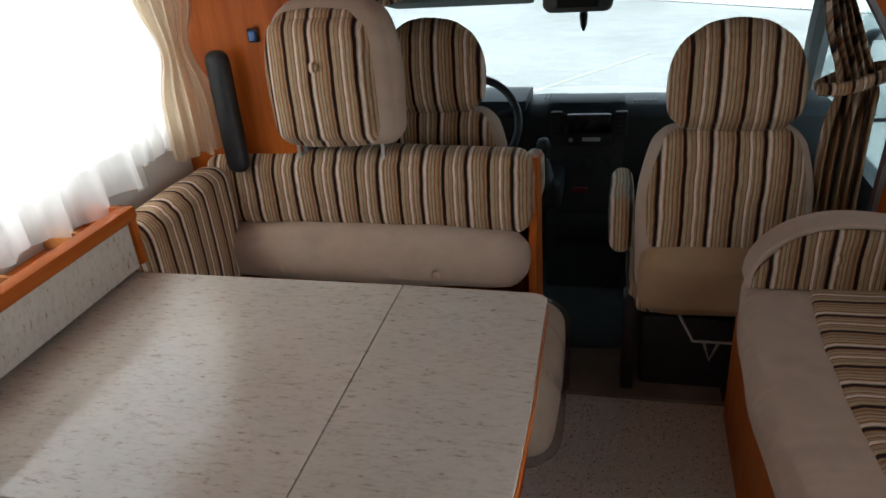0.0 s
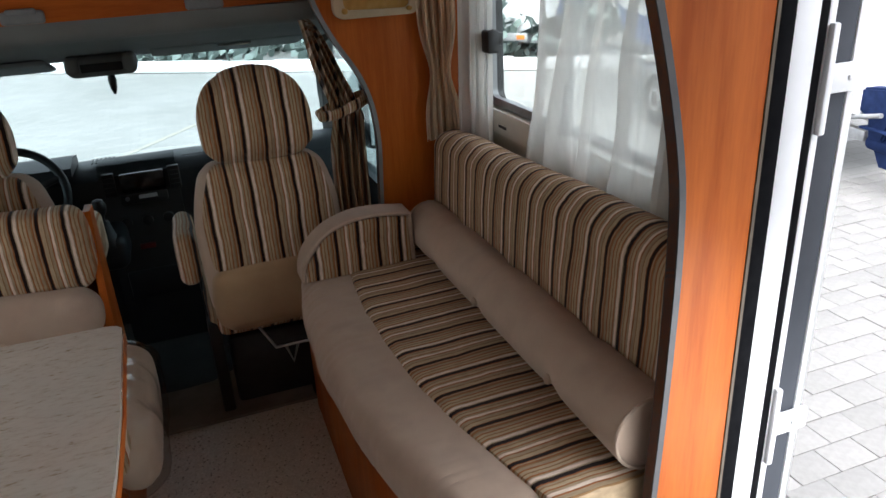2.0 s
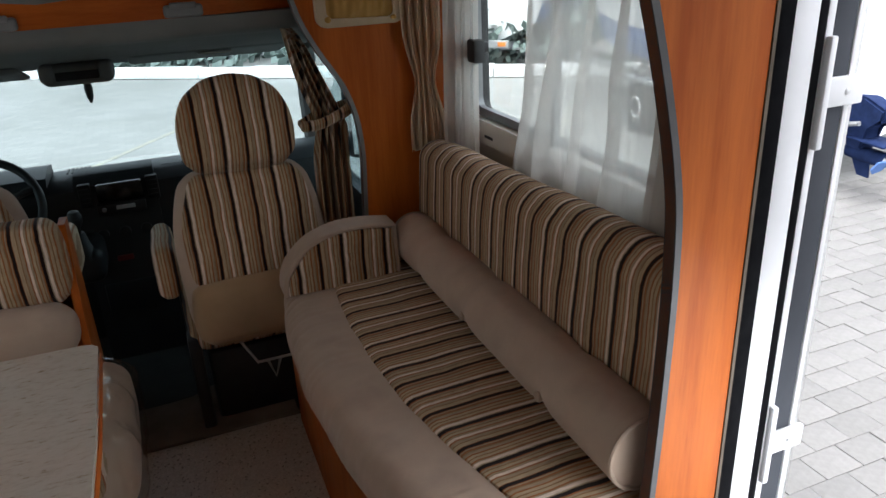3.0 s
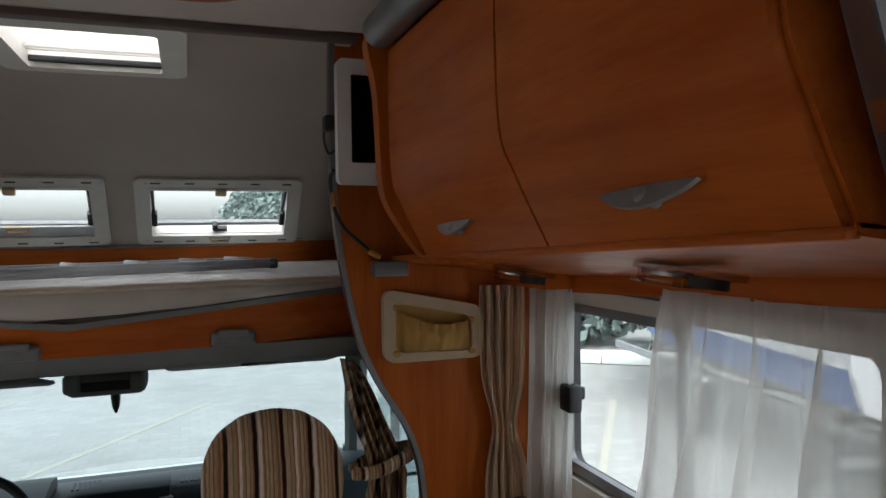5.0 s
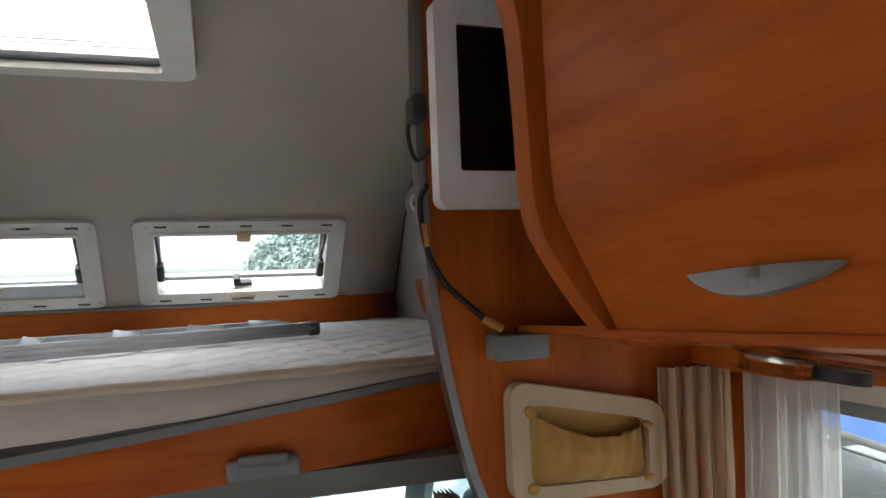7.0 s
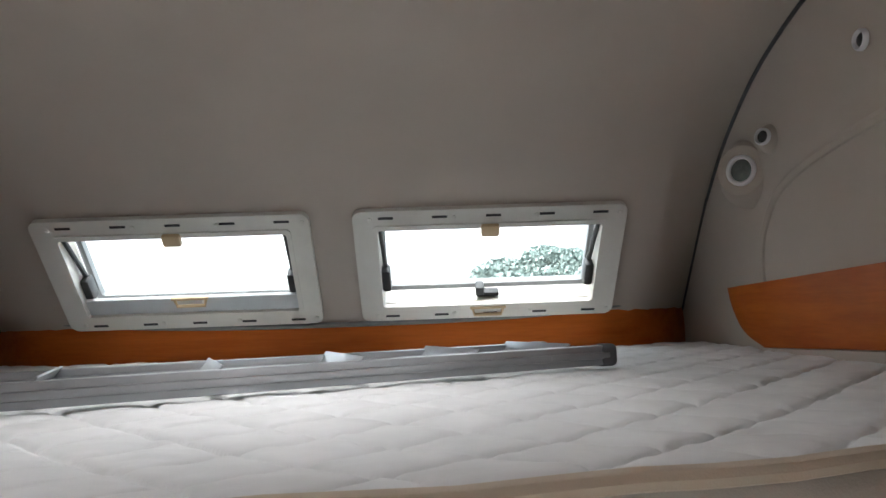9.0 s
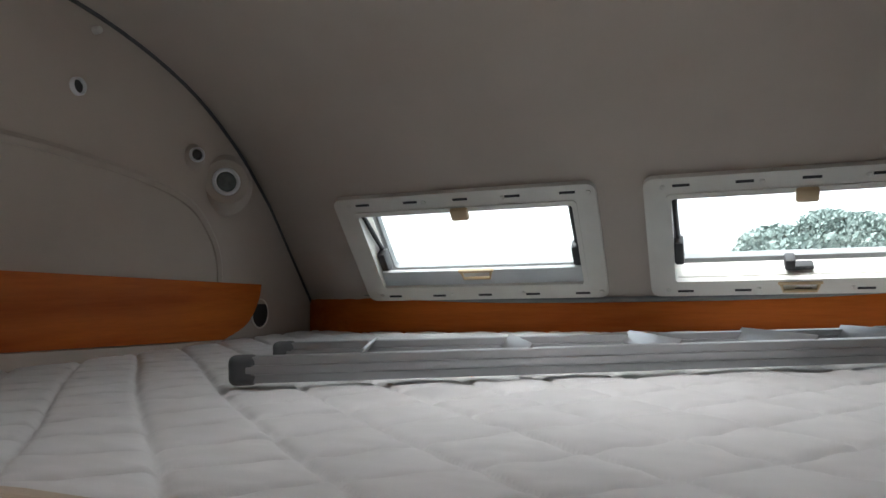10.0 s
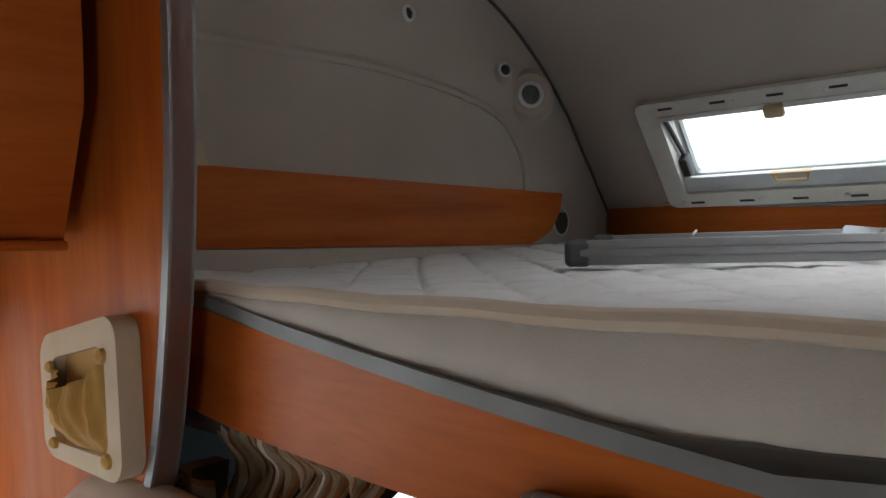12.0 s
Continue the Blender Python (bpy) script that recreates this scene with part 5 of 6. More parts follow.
# ladder lying on the bed: two rails, flat rungs, dark end caps
ladder = thing("bunk_ladder", (0.05, 3.25, 1.43), "grey aluminium bunk ladder lying on the mattress", "ladder")
A0, A1, B0, B1 = Vector((-0.385, 2.98, 1.438)), Vector((0.52, 3.375, 1.438)), Vector((-0.455, 3.19, 1.438)), Vector((0.43, 3.535, 1.438))
cap_grey = speckled("dark_grey_cap", [(0.07, 0.075, 0.08), (0.10, 0.105, 0.11)], 12, 0.5)
rail_grey = speckled("anodised_grey", [(0.27, 0.28, 0.29), (0.34, 0.35, 0.36)], 8, 0.4, relief=0.05, metal=0.6)
for a, b in ((A0, A1), (B0, B1)):
    d = (b - a).normalized()
    R = Matrix.Translation((a + b) / 2) @ Matrix((d, Vector((0, 0, 1)).cross(d), Vector((0, 0, 1)))).transposed().to_4x4()
    bm = boxes(((a - b).length / -2, (a - b).length / 2, -0.011, 0.011, -0.0165, 0.0165), ((a - b).length / -2, (a - b).length / 2, -0.0135, -0.01, -0.006, 0.006), r=0.003)
    bm.transform(R)
    part("rail", bm, rail_grey, ladder)
    for s in (-1, 1):
        L = (a - b).length / 2
        bm = soft(s * L - 0.020, s * L + 0.016, -0.013, 0.013, -0.019, 0.0185, 0.009, 8)
        bm.transform(R)
        part("end_cap", bm, cap_grey, ladder, "dark plastic end cap")
for k, t in enumerate((0.14, 0.36, 0.56, 0.75, 0.92)):
    a, b = A0.lerp(A1, t), B0.lerp(B1, t)
    d = (b - a).normalized()
    R = Matrix.Translation((a + b) / 2 + Vector((0, 0, 0.012))) @ Matrix((d, Vector((0, 0, 1)).cross(d), Vector((0, 0, 1)))).transposed().to_4x4() @ pose(0, 0, 0, -52, 0, 0)
    bm = boxes((-(a - b).length / 2, (a - b).length / 2, -0.012, 0.012, -0.002, 0.002), r=0.0015)
    bm.transform(R)
    part("rung", bm, rail_grey, ladder)

# cherry strip under the alcove windows, rising at the corners
bm, bm2 = bmesh.new(), bmesh.new()
up_, lo_ = [], []
for k in range(41):
    x = -0.95 + 1.9 * k / 40
    y = 4.03 + bow(x) - 0.004
    up_.append((x, y, 1.492 + 0.062 * (abs(x) / 0.95) ** 3))
    lo_.append((x, y, 1.38))
for k in range(40):
    for dy in (0, 0.012):
        q = [bm.verts.new((c[0], c[1] + dy, c[2])) for c in (up_[k], up_[k + 1], lo_[k + 1], lo_[k])]
        bm.faces.new(q)
bmesh.ops.remove_doubles(bm, verts=bm.verts, dist=0.0005)
structure("trim_alcove_front", bm, wood_x, "cherry wood strip below the alcove windows", "trim")
structure("trim_alcove_bead", tube(bm2, [(c[0], c[1] - 0.003, c[2] + 0.002) for c in up_], 0.007, 8), grey_plastic, "grey bead above the wood strip", "trim")

# side panels of the alcove
frosted_lens = speckled("frosted_lens", [(0.10, 0.12, 0.11), (0.16, 0.18, 0.17)], 60, 0.2)
for side, tag in ((-1, "left"), (1, "right")):
    def sx(z):
        return side * (0.955 - 0.09 * (z - 1.40))
    outline = [(2.49, 1.600)] + [(p.x, p.y) for p in smooth_line([(3.845, 1.551), (3.835, 1.505), (3.79, 1.45), (3.70, 1.418)], 5)] + [(2.49, 1.467)]
    bm = bmesh.new()
    a, b = [bm.verts.new((sx(z) - side * 0.014, y, z)) for y, z in outline], [bm.verts.new((sx(z), y, z)) for y, z in outline]
    bm.faces.new(a)
    bm.faces.new(b)
    for i in range(len(outline)):
        j = (i + 1) % len(outline)
        bm.faces.new([a[i], a[j], b[j], b[i]])
    structure("trim_alcove_side_" + tag, bm, wood_y, "cherry wood side strip with a rounded end", "trim")
    # lined ledge under the wood strip
    structure("trim_alcove_ledge_" + tag, prism(bmesh.new(), [(2.49, 1.38), (2.49, 1.465), (3.70, 1.416), (3.86, 1.41), (3.86, 1.38)], "x", side * 0.925, side * 0.949), lining, "soft lined ledge below the wood strip", "trim")
    # raised moulding round the recess
    mould = [(2.49, 1.79), (3.0, 1.80), (3.2, 1.795), (3.42, 1.772), (3.56, 1.735), (3.64, 1.67), (3.675, 1.61), (3.685, 1.553)]
    structure("trim_alcove_recess_" + tag, tube(bmesh.new(), [(sx(p.y) - side * -0.006, p.x, p.y) for p in smooth_line(mould, 6)], 0.013, 8), lining, "soft moulded edge of the lined recess", "trim")

    def fitting(name, y, z, r, label, cat, lens):
        f = thing(name, (sx(z), y, z), label, cat, name + "s of the alcove")
        turn = side * 38 * max(0.0, min(1.0, (y - 3.3) / 0.3))
        R = pose(sx(z) - side * (0.002 + 0.0006 * abs(turn)), y, z, 0, -side * 90, turn)
        if turn and cat != "lamp":
            part("collar", lathe(bmesh.new(), [(r * 1.9, -0.03), (r * 1.3, -0.006), (r * 1.0, 0.001)], R, 20), lining, f, "lined collar")
        part("ring", lathe(bmesh.new(), [(r * 0.72, -0.004), (r * 0.74, 0.006), (r * 0.85, 0.009), (r, 0.006), (r * 1.02, 0.0)], R, 24), white_alu, f)
        part("lens", lathe(bmesh.new(), [(r * 0.74, 0.001), (r * 0.5, 0.005), (0.001, 0.007)], R, 20), lens, f)
        if cat == "lamp":
            part("dish", lathe(bmesh.new(), [(r * 2.4, -0.045), (r * 1.85, -0.008), (r * 1.6, 0.004), (r * 1.05, 0.004), (r * 1.0, 0.0)], R, 28), lining, f, "lined dish round the lamp")
    fitting("reading_lamp", 3.65, 1.795, 0.033, "round reading lamp with frosted lens and metal ring", "lamp", frosted_lens)
    fitting("reading_lamp", 2.825, 1.925, 0.036, "round reading lamp with frosted lens and metal ring", "lamp", frosted_lens)
    fitting("air_nozzle", 3.543, 1.842, 0.017, "small black air nozzle in a metal ring", "nozzle", black_plastic)
    fitting("air_nozzle", 3.222, 1.916, 0.017, "small black air nozzle in a metal ring", "nozzle", black_plastic)
    fitting("air_nozzle", 2.925, 1.922, 0.019, "small black air nozzle in a metal ring", "nozzle", black_plastic)
    kn = thing("curtain_stud", (sx(2.0), 3.255, 2.03), "small cream stud on the alcove wall", "stud", "curtain studs")
    part("stud", lathe(bmesh.new(), [(0.008, 0), (0.007, 0.012), (0.004, 0.015)], pose(sx(2.03), 3.255, 2.03, 0, -side * 90, 0), 10), cream_plastic, kn)
    if side < 0:
        ah = thing("air_outlet", (sx(1.47), 3.865, 1.47), "dark round air outlet beside the bed", "air outlet")
        part("rim", lathe(bmesh.new(), [(0.037, -0.002), (0.041, 0.003), (0.0375, 0.005), (0.035, 0.0)], pose(sx(1.47), 3.865, 1.475, 0, -side * 90, 0), 24), cream_plastic, ah)
        part("hole", lathe(bmesh.new(), [(0.0362, 0.0025), (0.001, 0.003)], pose(sx(1.47), 3.865, 1.475, 0, -side * 90, 0), 24), black_plastic, ah, "dark opening")
hang_alc = drape(lambda u, v: (-0.875 + 0.05 * v * u, 2.50 + 0.19 * u * (0.75 + 0.25 * math.cos(v * 6)) + 0.012 * math.sin(u * 26), 2.05 - 0.47 * v), 40, 16)
single("alcove_curtain", hang_alc, cloth("ochre_alcove_curtain", [(0.48, 0.40, 0.24), (0.54, 0.46, 0.30)], 10), "cream alcove curtain gathered at the bed end", "curtain")

# ---- entrance door: frame, and the leaf folded back outside ----
dr = thing("entrance_door", (1.15, 1.25, 0), "open entrance door with white frame and hinges", "door")
dr["kind"] = "structure"
slate = speckled("slate_grey_panel", [(0.055, 0.06, 0.07), (0.075, 0.08, 0.092)], 5, 0.8, 0.08, relief=0.05)
seal_rubber = speckled("seal_rubber", [(0.005, 0.005, 0.006), (0.010, 0.010, 0.011)], 30, 0.95, 0.03, relief=0.1, fine=200)
part("jamb_wood_edge", boxes((0.985, 0.991, 1.163, 1.174, 0.0, 1.90)), bark, dr, "dark brown edge strip")
part("jamb_seal", boxes((0.992, 1.021, 1.164, 1.20, 0.0, 1.90), r=0.003), seal_rubber, dr, "black rubber seal")
part("jamb", boxes((1.021, 1.066, 1.166, 1.20, -0.05, 1.92), r=0.003), white_alu, dr, "white aluminium jamb")
part("seal_line", boxes((1.066, 1.082, 1.167, 1.20, -0.05, 1.92), r=0.002), seal_rubber, dr, "dark rubber line")
part("leaf_rim", boxes((1.082, 1.096, 1.167, 1.20, -0.1, 1.90), r=0.002), white_alu, dr, "white rim of the leaf")
part("leaf_edge", boxes((1.098, 1.141, 1.170, 1.20, -0.1, 1.90), r=0.003), slate, dr, "grey edge of the folded-back leaf")
part("leaf_rim", boxes((1.141, 1.152, 1.168, 1.20, -0.1, 1.90), r=0.003), white_alu, dr, "white rim of the leaf")
part("leaf_rim", boxes((1.152, 1.162, 1.171, 1.20, -0.1, 1.90), r=0.003), alu, dr, "bright outer rim of the leaf")
part("jamb_box", boxes((0.99, 1.138, 1.201, 1.248, -0.05, 1.92)), grey_plastic, dr, "grey hollow of the jamb")
part("leaf_skin", boxes((1.141, 1.161, 1.202, 1.44, -0.1, 1.90)), white_paint, dr)
for z in (0.585, 1.19, 1.62):
    h = part("hinge", boxes((1.086, 1.164, 1.158, 1.169, z, z + 0.042), r=0.003), white_alu, dr, "white hinge")
    part("hinge_pin", boxes((1.084, 1.096, 1.156, 1.168, z - 0.06, z + 0.10), r=0.003), white_alu, h)
    part("hinge_screw", lathe(bmesh.new(), [(0.005, 0), (0.004, 0.003), (0.001, 0.004)], pose(1.13, 1.158, z + 0.021, 90, 0, 0), 10), alu, h)
structure("lintel_door", boxes((0.94, 1.14, DOOR[0], 1.30, 1.90, 1.974)), wood_y, "cherry wood lintel over the entrance", "lintel")
structure("sill_door", boxes((1.08, 1.15, DOOR[0], DOOR[1], -0.06, 0.004)), alu, "aluminium door sill", "sill")

# ---- outdoors ----
GZ = -0.80
bm = bmesh.new()
bmesh.ops.create_grid(bm, x_segments=1, y_segments=1, size=900)
for v in bm.verts:
    v.co.z = GZ - 0.012
structure("ground", bm, paving, "wide grey paved parking lot", "ground")
# chassis skirt closes the space under the floor
structure("vehicle_skirt", boxes((-1.14, 1.14, -2.1, 2.5, -0.45, -0.062), (-1.0, 1.0, 2.5, 4.9, -0.45, -0.17)), dash_plastic, "dark underside of the vehicle", "chassis")
bn = bmesh.new()
prism(bn, [(4.30, -0.3), (4.30, 0.46), (4.6, 0.40), (4.95, 0.16), (5.05, -0.3)], "x", -0.95, 0.95)
structure("vehicle_bonnet", bn, white_paint, "white sloping bonnet before the windscreen", "bonnet")
# low white wall along the far edge of the lot
P, Q = Vector((-22.0, 33.0)), Vector((24.0, -0.8))
dv = (Q - P).normalized()
nv = Vector((-dv.y, dv.x))
wallt = thing("boundary_wall", (P.x, P.y, GZ), "low weathered white boundary wall of block sections", "wall")
wallt["kind"] = "structure"
L = (Q - P).length
for k in range(int(L / 1.2)):
    a = P + dv * (k * 1.2)
    bm = boxes((0.006, 1.194, -0.1, 0.1, 0, 0.21 + 0.012 * math.sin(k * 2.3)), r=0.012)
    bm.transform(Matrix.Translation((a.x, a.y, GZ)) @ Matrix.Rotation(math.atan2(dv.y, dv.x), 4, "Z"))
    part("block", bm, white_paint, wallt)


def foliage(name, centre, size, count, seed, label, cat, leaf=0.28, trunk=None, kind=""):
    rnd = random.Random(seed)
    t = thing(name, (centre[0], centre[1], GZ), label, cat)
    verts, faces = [], []
    lobes = [(rnd.uniform(-0.7, 0.7), rnd.uniform(-0.7, 0.7), rnd.uniform(-0.55, 0.6), rnd.uniform(0.35, 0.6)) for _ in range(13)]
    for _ in range(count):
        lx, ly, lz, lr = rnd.choice(lobes)
        d = Vector((rnd.gauss(0, 1), rnd.gauss(0, 1), rnd.gauss(0, 1))).normalized() * lr * rnd.uniform(0.6, 1.05)
        c = Vector((centre[0] + (lx + d.x) * size[0], centre[1] + (ly + d.y) * size[1], centre[2] + (lz + d.z) * size[2]))
        n = Vector((rnd.gauss(0, 1), rnd.gauss(0, 1), rnd.gauss(0, 1))).normalized()
        u = n.orthogonal().normalized() * leaf * rnd.uniform(0.6, 1.3)
        w = n.cross(u) * 0.55
        i = len(verts)
        verts += [tuple(c - u), tuple(c + w), tuple(c + u), tuple(c - w)]
        faces.append((i, i + 1, i + 2, i + 3))
    me = bpy.data.meshes.new("crown")
    me.from_pydata(verts, [], faces)
    me.materials.append(leaves_mat)
    o = new("crown", me)
    o.parent, o.matrix_parent_inverse = t, Matrix.Translation(-t.location)
    if trunk:
        part("trunk", tube(bmesh.new(), smooth_line([(centre[0], centre[1], GZ), (centre[0] + 0.2, centre[1], centre[2] - size[2] * 0.8), (centre[0], centre[1] + 0.2, centre[2])], 4), lambda s: trunk * (1 - 0.6 * s), 10), bark, t)
        for k in range(5):
            a = k * 1.26
            part("limb", tube(bmesh.new(), [(centre[0], centre[1], centre[2] - size[2] * 0.6), (centre[0] + math.cos(a) * size[0] * 0.3, centre[1] + math.sin(a) * size[1] * 0.3, centre[2]), (centre[0] + math.cos(a) * size[0] * 0.55, centre[1] + math.sin(a) * size[1] * 0.55, centre[2] + size[2] * 0.3)], lambda s: trunk * 0.4 * (1 - 0.7 * s), 6), bark, t)
    return t


for k in range(16):
    c = P + dv * (1.5 + k * 3.3) + nv * 2.2
    foliage("hedge_bush", (c.x, c.y, -0.35), (2.0, 1.6, 0.75), 1300, k, "unkempt green shrubs behind the white wall", "shrub", 0.16)
foliage("tree", (9.0, 62, 3.9), (5.2, 4, 2.8), 30000, 77, "broad round-crowned green tree beyond the lot", "tree", 0.22, 0.35)
foliage("tree", (13.8, 66, 3.2), (4.2, 4, 2.4), 16000, 78, "lower green tree beside the large one", "tree", 0.22, 0.3)


orange_lens = speckled("orange_lens", [(0.62, 0.16, 0.02), (0.70, 0.22, 0.03)], 20, 0.3)


# boat on its trailer, seen through side window and door
def boat(ox, oy, turn, length, label):
    b = thing("trailer_boat", (ox, oy, GZ), label, "boat", "boats on trailers")
    M = Matrix.Translation((ox, oy, GZ)) @ Matrix.Rotation(radians(turn), 4, "Z")
    n, ribs = 16, []
    for k in range(n + 1):
        t = k / n
        w = 1.1 * (1 - max(0, (t - 0.45) / 0.55) ** 2.2)
        keel = 0.42 + 0.60 * max(0, (t - 0.6) / 0.4) ** 2
        deck = 1.52 + 0.32 * t * t
        chine = keel + 0.40 + 0.1 * t
        ribs.append([(t * length, -w, deck), (t * length, -w * 0.97, (deck + chine) / 2), (t * length, -w * 0.86, chine), (t * length, 0, keel), (t * length, w * 0.86, chine), (t * length, w * 0.97, (deck + chine) / 2), (t * length, w, deck)])

    def skin(cols):
        bm = bmesh.new()
        V = [[bm.verts.new(r[c]) for c in cols] for r in ribs]
        for a_, b_ in zip(V, V[1:]):
            for i in range(len(cols) - 1):
                bm.faces.new([a_[i], a_[i + 1], b_[i + 1], b_[i]])
        if len(cols) > 2:
            bm.faces.new(V[0])
        bm.transform(M)
        return bm
    part("hull", skin([2, 3, 4]), gel_shaded, b, "off-white hull bottom with shade in its cream colour")
    part("topside", skin([0, 1]), gel_white, b)
    part("topside", skin([5, 6]), gel_white, b)
    part("blue_band", skin([1, 2]), gel_blue, b, "blue painted band")
    part("blue_band", skin([4, 5]), gel_blue, b, "blue painted band")
    part("deck", skin([0, 6]), gel_white, b)
    bm = prism(bmesh.new(), [(p[1], p[2] - (0.02 if k == 3 else 0)) for k, p in enumerate(ribs[0])], "x", -0.05, 0.01)
    bm.transform(M)
    part("transom", bm, gel_white, b)
    bm = soft(length * 0.35, length * 0.7, -0.75, 0.75, 1.48, 2.28, 0.22, 12)
    bm.transform(M)
    part("cabin", bm, gel_white, b)
    bm = boxes((length * 0.42, length * 0.62, -0.756, 0.756, 1.83, 2.08), r=0.03)
    bm.transform(M)
    part("cabin_window", bm, screen_black, b)
    for y in (-0.35, 0.35):
        bm = boxes((-0.1, length * 1.05, y - 0.04, y + 0.04, 0.36, 0.46), r=0.01)
        bm.transform(M)
        part("trailer_beam", bm, galvanised, b)
    for x in (0.2, length * 0.5):
        bm = boxes((x - 0.04, x + 0.04, -0.95, 0.95, 0.30, 0.38))
        bm.transform(M)
        part("cross_beam", bm, galvanised, b)
    for y in (-1.02, 1.02):
        bm = lathe(bmesh.new(), [(0.14, -0.09), (0.28, -0.09), (0.31, -0.05), (0.31, 0.05), (0.28, 0.09), (0.14, 0.09)], M @ pose(length * 0.42, y, 0.31, 90, 0, 0), 24)
        w = part("wheel", bm, rubber, b, "black tyre")
        part("rim", lathe(bmesh.new(), [(0.16, -0.07), (0.12, -0.095), (0.05, -0.07), (0.05, 0.07), (0.12, 0.095), (0.16, 0.07)], M @ pose(length * 0.42, y, 0.31, 90, 0, 0), 20), white_alu, w)
        bm = soft(length * 0.42 - 0.42, length * 0.42 + 0.42, y - 0.12, y + 0.12, 0.6, 0.68, 0.05, 8)
        bm.transform(M)
        part("mudguard", bm, galvanised, b)
    D = M @ Matrix.Translation((-0.02, 0.35, 0.0))

    def hung(name, bm, mat, parent, lab=""):
        bm.transform(D)
        return part(name, bm, mat, parent, lab)
    leg = prism(bmesh.new(), [(0.0, 0.84), (-0.30, 0.88), (-0.54, 0.80), (-0.52, 0.70), (-0.36, 0.63), (-0.34, 0.42), (-0.16, 0.42), (-0.17, 0.60), (0.0, 0.64)], "y", -0.085, 0.085)
    bmesh.ops.bevel(leg, geom=leg.edges[:], offset=0.02, segments=2, affect="EDGES")
    drive = hung("stern_drive", leg, tarp_blue, b, "dark blue stern drive")
    hung("cavitation_plate", boxes((-0.64, -0.10, -0.13, 0.13, 0.505, 0.525), r=0.008), tarp_blue, drive)
    hung("gearcase", soft(-0.60, -0.10, -0.065, 0.065, 0.31, 0.44, 0.06, 12), tarp_blue, drive)
    hung("skeg", prism(bmesh.new(), [(-0.38, 0.33), (-0.18, 0.33), (-0.28, 0.18), (-0.40, 0.18)], "y", -0.012, 0.012), tarp_blue, drive)
    hung("propeller_hub", lathe(bmesh.new(), [(0.02, -0.06), (0.05, -0.04), (0.055, 0.06), (0.03, 0.08)], pose(-0.64, 0, 0.375, 0, 90, 0), 14), steel, drive, "grey propeller hub")
    for k in range(3):
        blade = prism(bmesh.new(), [(0.0, 0.04), (0.07, 0.08), (0.10, 0.15), (0.05, 0.19), (-0.03, 0.16), (-0.04, 0.06)], "z", -0.006, 0.006)
        blade.transform(pose(-0.64, 0, 0.375, 0, 0, 0) @ pose(0, 0, 0, k * 120, 0, 0) @ pose(0, 0, 0, 0, 62, 0) @ pose(0, 0, 0, 0, 0, 0))
        hung("propeller_blade", blade, gel_blue, drive, "worn blue propeller blade")
    for y in (-0.13, 0.13):
        hung("trim_ram", tube(bmesh.new(), [(0.0, y, 0.58), (-0.34, y, 0.66)], 0.022, 10), galvanised, drive, "bright metal trim ram")
    board_ = hung("light_board", boxes((-0.50, -0.44, -0.95, -0.22, 0.42, 0.56), r=0.01), galvanised, b, "grey trailer light board")
    hung("light_lens", boxes((-0.505, -0.499, -0.90, -0.74, 0.45, 0.53), r=0.002), orange_lens, board_, "orange light lens")
    for x, y in ((0.9, -0.55), (0.9, 0.55), (3.2, -0.55), (3.2, 0.55)):
        bm = tube(bmesh.new(), [(x, y * 0.6, 0.42), (x, y, 0.56), (x + 0.1, y * 1.2, 0.68)], 0.03, 8)
        bm.transform(M)
        part("roller_arm", bm, galvanised, b, "galvanised roller arm")
    return b


boat(6.3, 5.0, 80, 6.0, "white boat with a blue band on a galvanised trailer")
boat(12.5, 4.0, 80, 7.0, "large white boat with a blue band on a trailer")
boat(6.5, 13.5, 40, 5.5, "white cabin boat on a trailer farther off")


def van(x, y, turn, label):
    v = thing("parked_van", (x, y, GZ), label, "van")
    M = Matrix.Translation((x, y, GZ)) @ Matrix.Rotation(radians(turn), 4, "Z")
    prof = [(-2.4, 0.35), (-2.45, 1.0), (-2.3, 2.1), (-2.1, 2.3), (1.0, 2.3), (1.3, 2.1), (1.9, 1.2), (2.5, 1.0), (2.6, 0.4)]
    bm = prism(bmesh.new(), prof, "y", -0.95, 0.95)
    bmesh.ops.bevel(bm, geom=bm.edges[:], offset=0.06, segments=2, affect="EDGES")
    bm.transform(M)
    part("body", bm, white_paint, v)
    for y0 in (-0.962, 0.95):
        for xa, xb in ((-2.0, -0.6), (-0.4, 0.9)):
            bm = boxes((xa, xb, y0, y0 + 0.012, 1.35, 2.0), r=0.004)
            bm.transform(M)
            part("side_window", bm, screen_black, v)
    for wx in (-1.6, 1.7):
        for wy in (-0.93, 0.93):
            w = part("wheel", lathe(bmesh.new(), [(0.15, -0.1), (0.3, -0.1), (0.33, -0.06), (0.33, 0.06), (0.3, 0.1), (0.15, 0.1)], M @ pose(wx, wy, 0.33, 90, 0, 0), 22), rubber, v)
            part("rim", lathe(bmesh.new(), [(0.18, -0.08), (0.05, -0.10), (0.05, 0.10), (0.18, 0.08)], M @ pose(wx, wy, 0.33, 90, 0, 0), 18), galvanised, w)
    return v


van(-4.6, 4.6, 8, "white van parked beyond the dinette window")
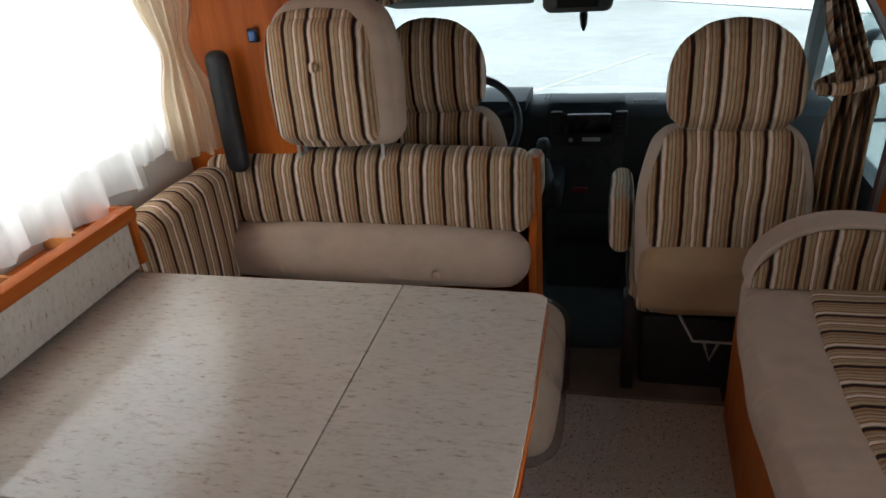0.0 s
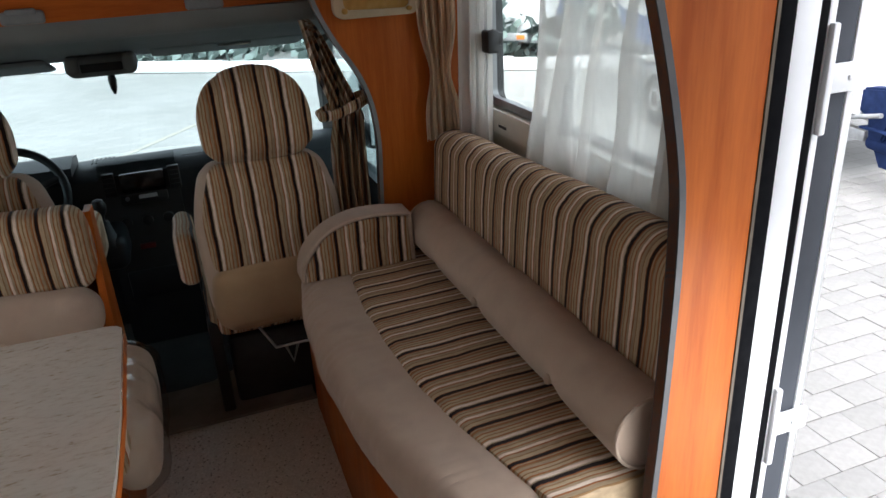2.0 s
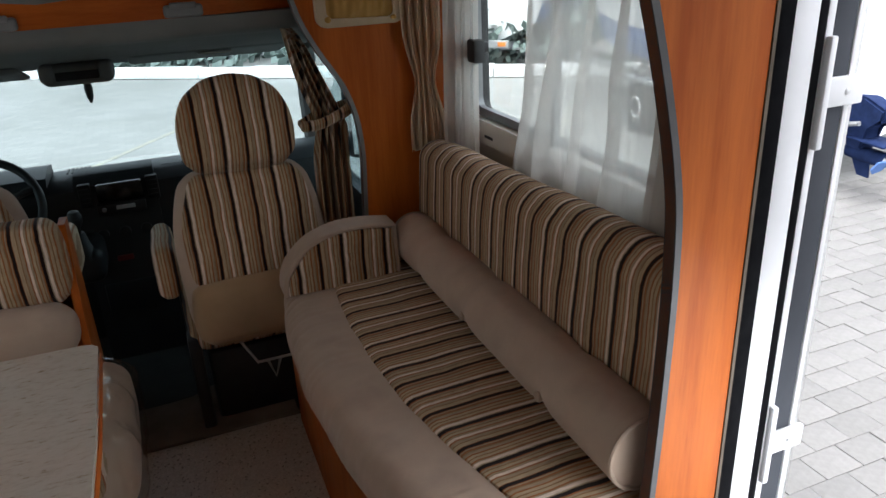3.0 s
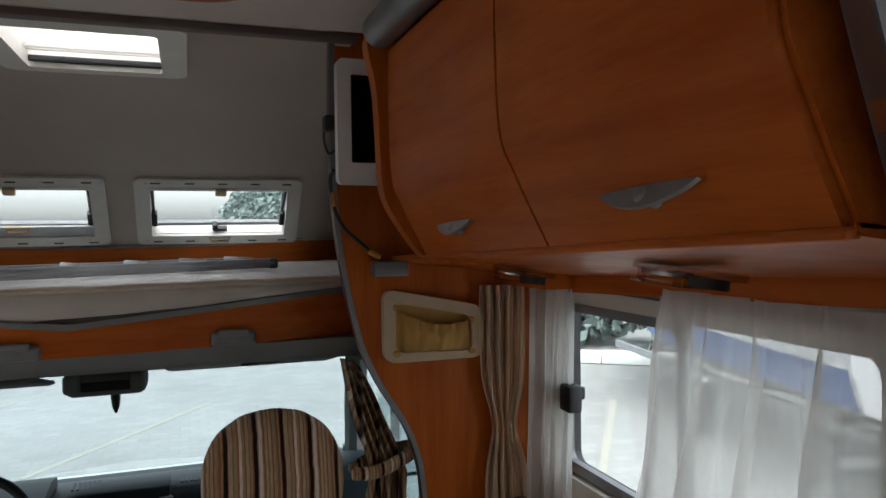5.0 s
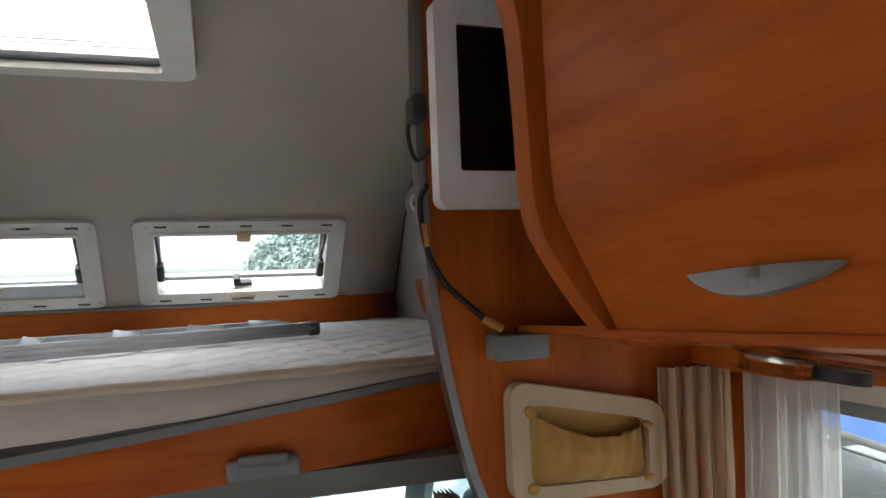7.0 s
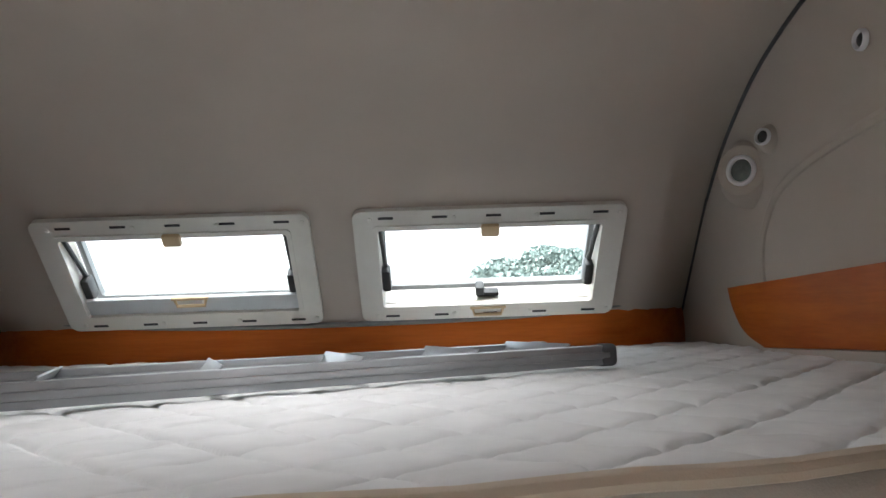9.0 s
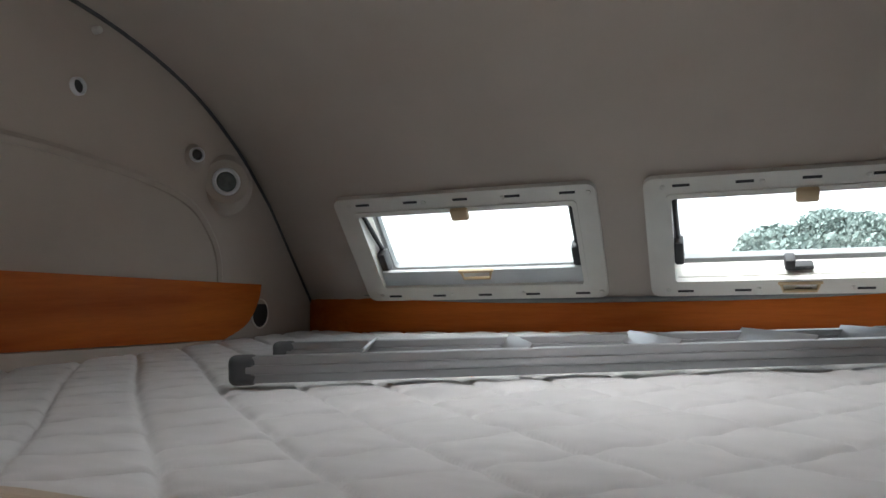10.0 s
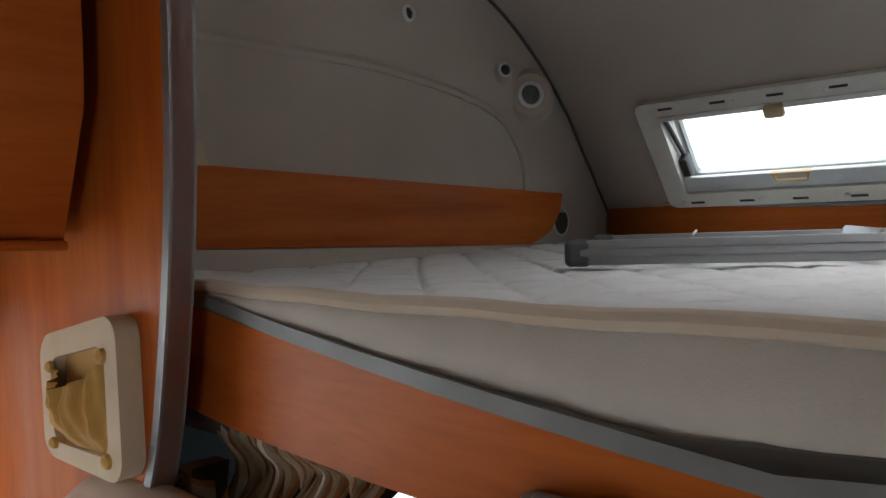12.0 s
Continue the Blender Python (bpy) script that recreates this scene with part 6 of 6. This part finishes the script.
# worn yellow bay lines
for k in range(5):
    bm = boxes((-0.04, 0.04, -1.6, 1.6, 0, 0.004))
    bm.transform(Matrix.Translation((-3.0 + k * 2.6, 11.0 - k * 1.0, GZ - 0.011)) @ Matrix.Rotation(radians(-35), 4, "Z"))
    single("bay_line", bm, yellow_paint, "worn yellow parking bay line", "road marking", "bay lines")

# ---- paving stones beside the open door ----
pv = thing("paved_strip", (3.2, 2.4, GZ), "grey concrete paving stones beside the open door", "pavement")
pv["kind"] = "structure"
bm = boxes((-0.1085, 0.1085, -0.0785, 0.0785, -0.03, 0.003), r=0.004)
stone = mesh_of("paver", bm, paver_mat)
rnd = random.Random(5)
count = 0
for j in range(26):
    for i in range(22):
        x, y = 1.75 + 0.22 * i + (0.11 if j % 2 else 0.0), 1.1 + 0.16 * j
        if count < 300 and 0.55 * x - 0.2 < y - 0.2 < 1.05 * x + 0.6:
            o = new("paver", stone)
            o.parent, o.matrix_parent_inverse = pv, Matrix.Translation(-pv.location)
            o.matrix_basis = Matrix.Translation((x, y, GZ + rnd.uniform(-0.003, 0.003))) @ pose(0, 0, 0, rnd.uniform(-0.6, 0.6), rnd.uniform(-0.6, 0.6), rnd.uniform(-0.6, 0.6))
            count += 1

clip_ = thing("curtain_clip", (0.585, 2.43, 1.985), "small beige clip at the top of the bulkhead", "clip")
part("block", boxes((0.565, 0.60, 2.43, 2.449, 1.965, 1.99), r=0.003), pocket_frame, clip_)
cl = thing("ceiling_light", (0.1, 2.12, 1.96), "round white ceiling light on a cherry wood plate", "ceiling light")
part("plate", prism(bmesh.new(), rounded(-0.16, 0.36, 1.92, 2.20, 0.10), "z", 1.962, 1.974), wood_x, cl, "cherry wood plate")
part("ring", lathe(bmesh.new(), [(0.105, 0.0), (0.11, -0.012), (0.10, -0.02), (0.085, -0.012), (0.085, 0.0)], Matrix.Translation((0.1, 2.06, 1.963)), 30), white_paint, cl)
part("diffuser", lathe(bmesh.new(), [(0.086, -0.004), (0.06, -0.016), (0.001, -0.02)], Matrix.Translation((0.1, 2.06, 1.963)), 30), blind_mat, cl, "frosted diffuser")
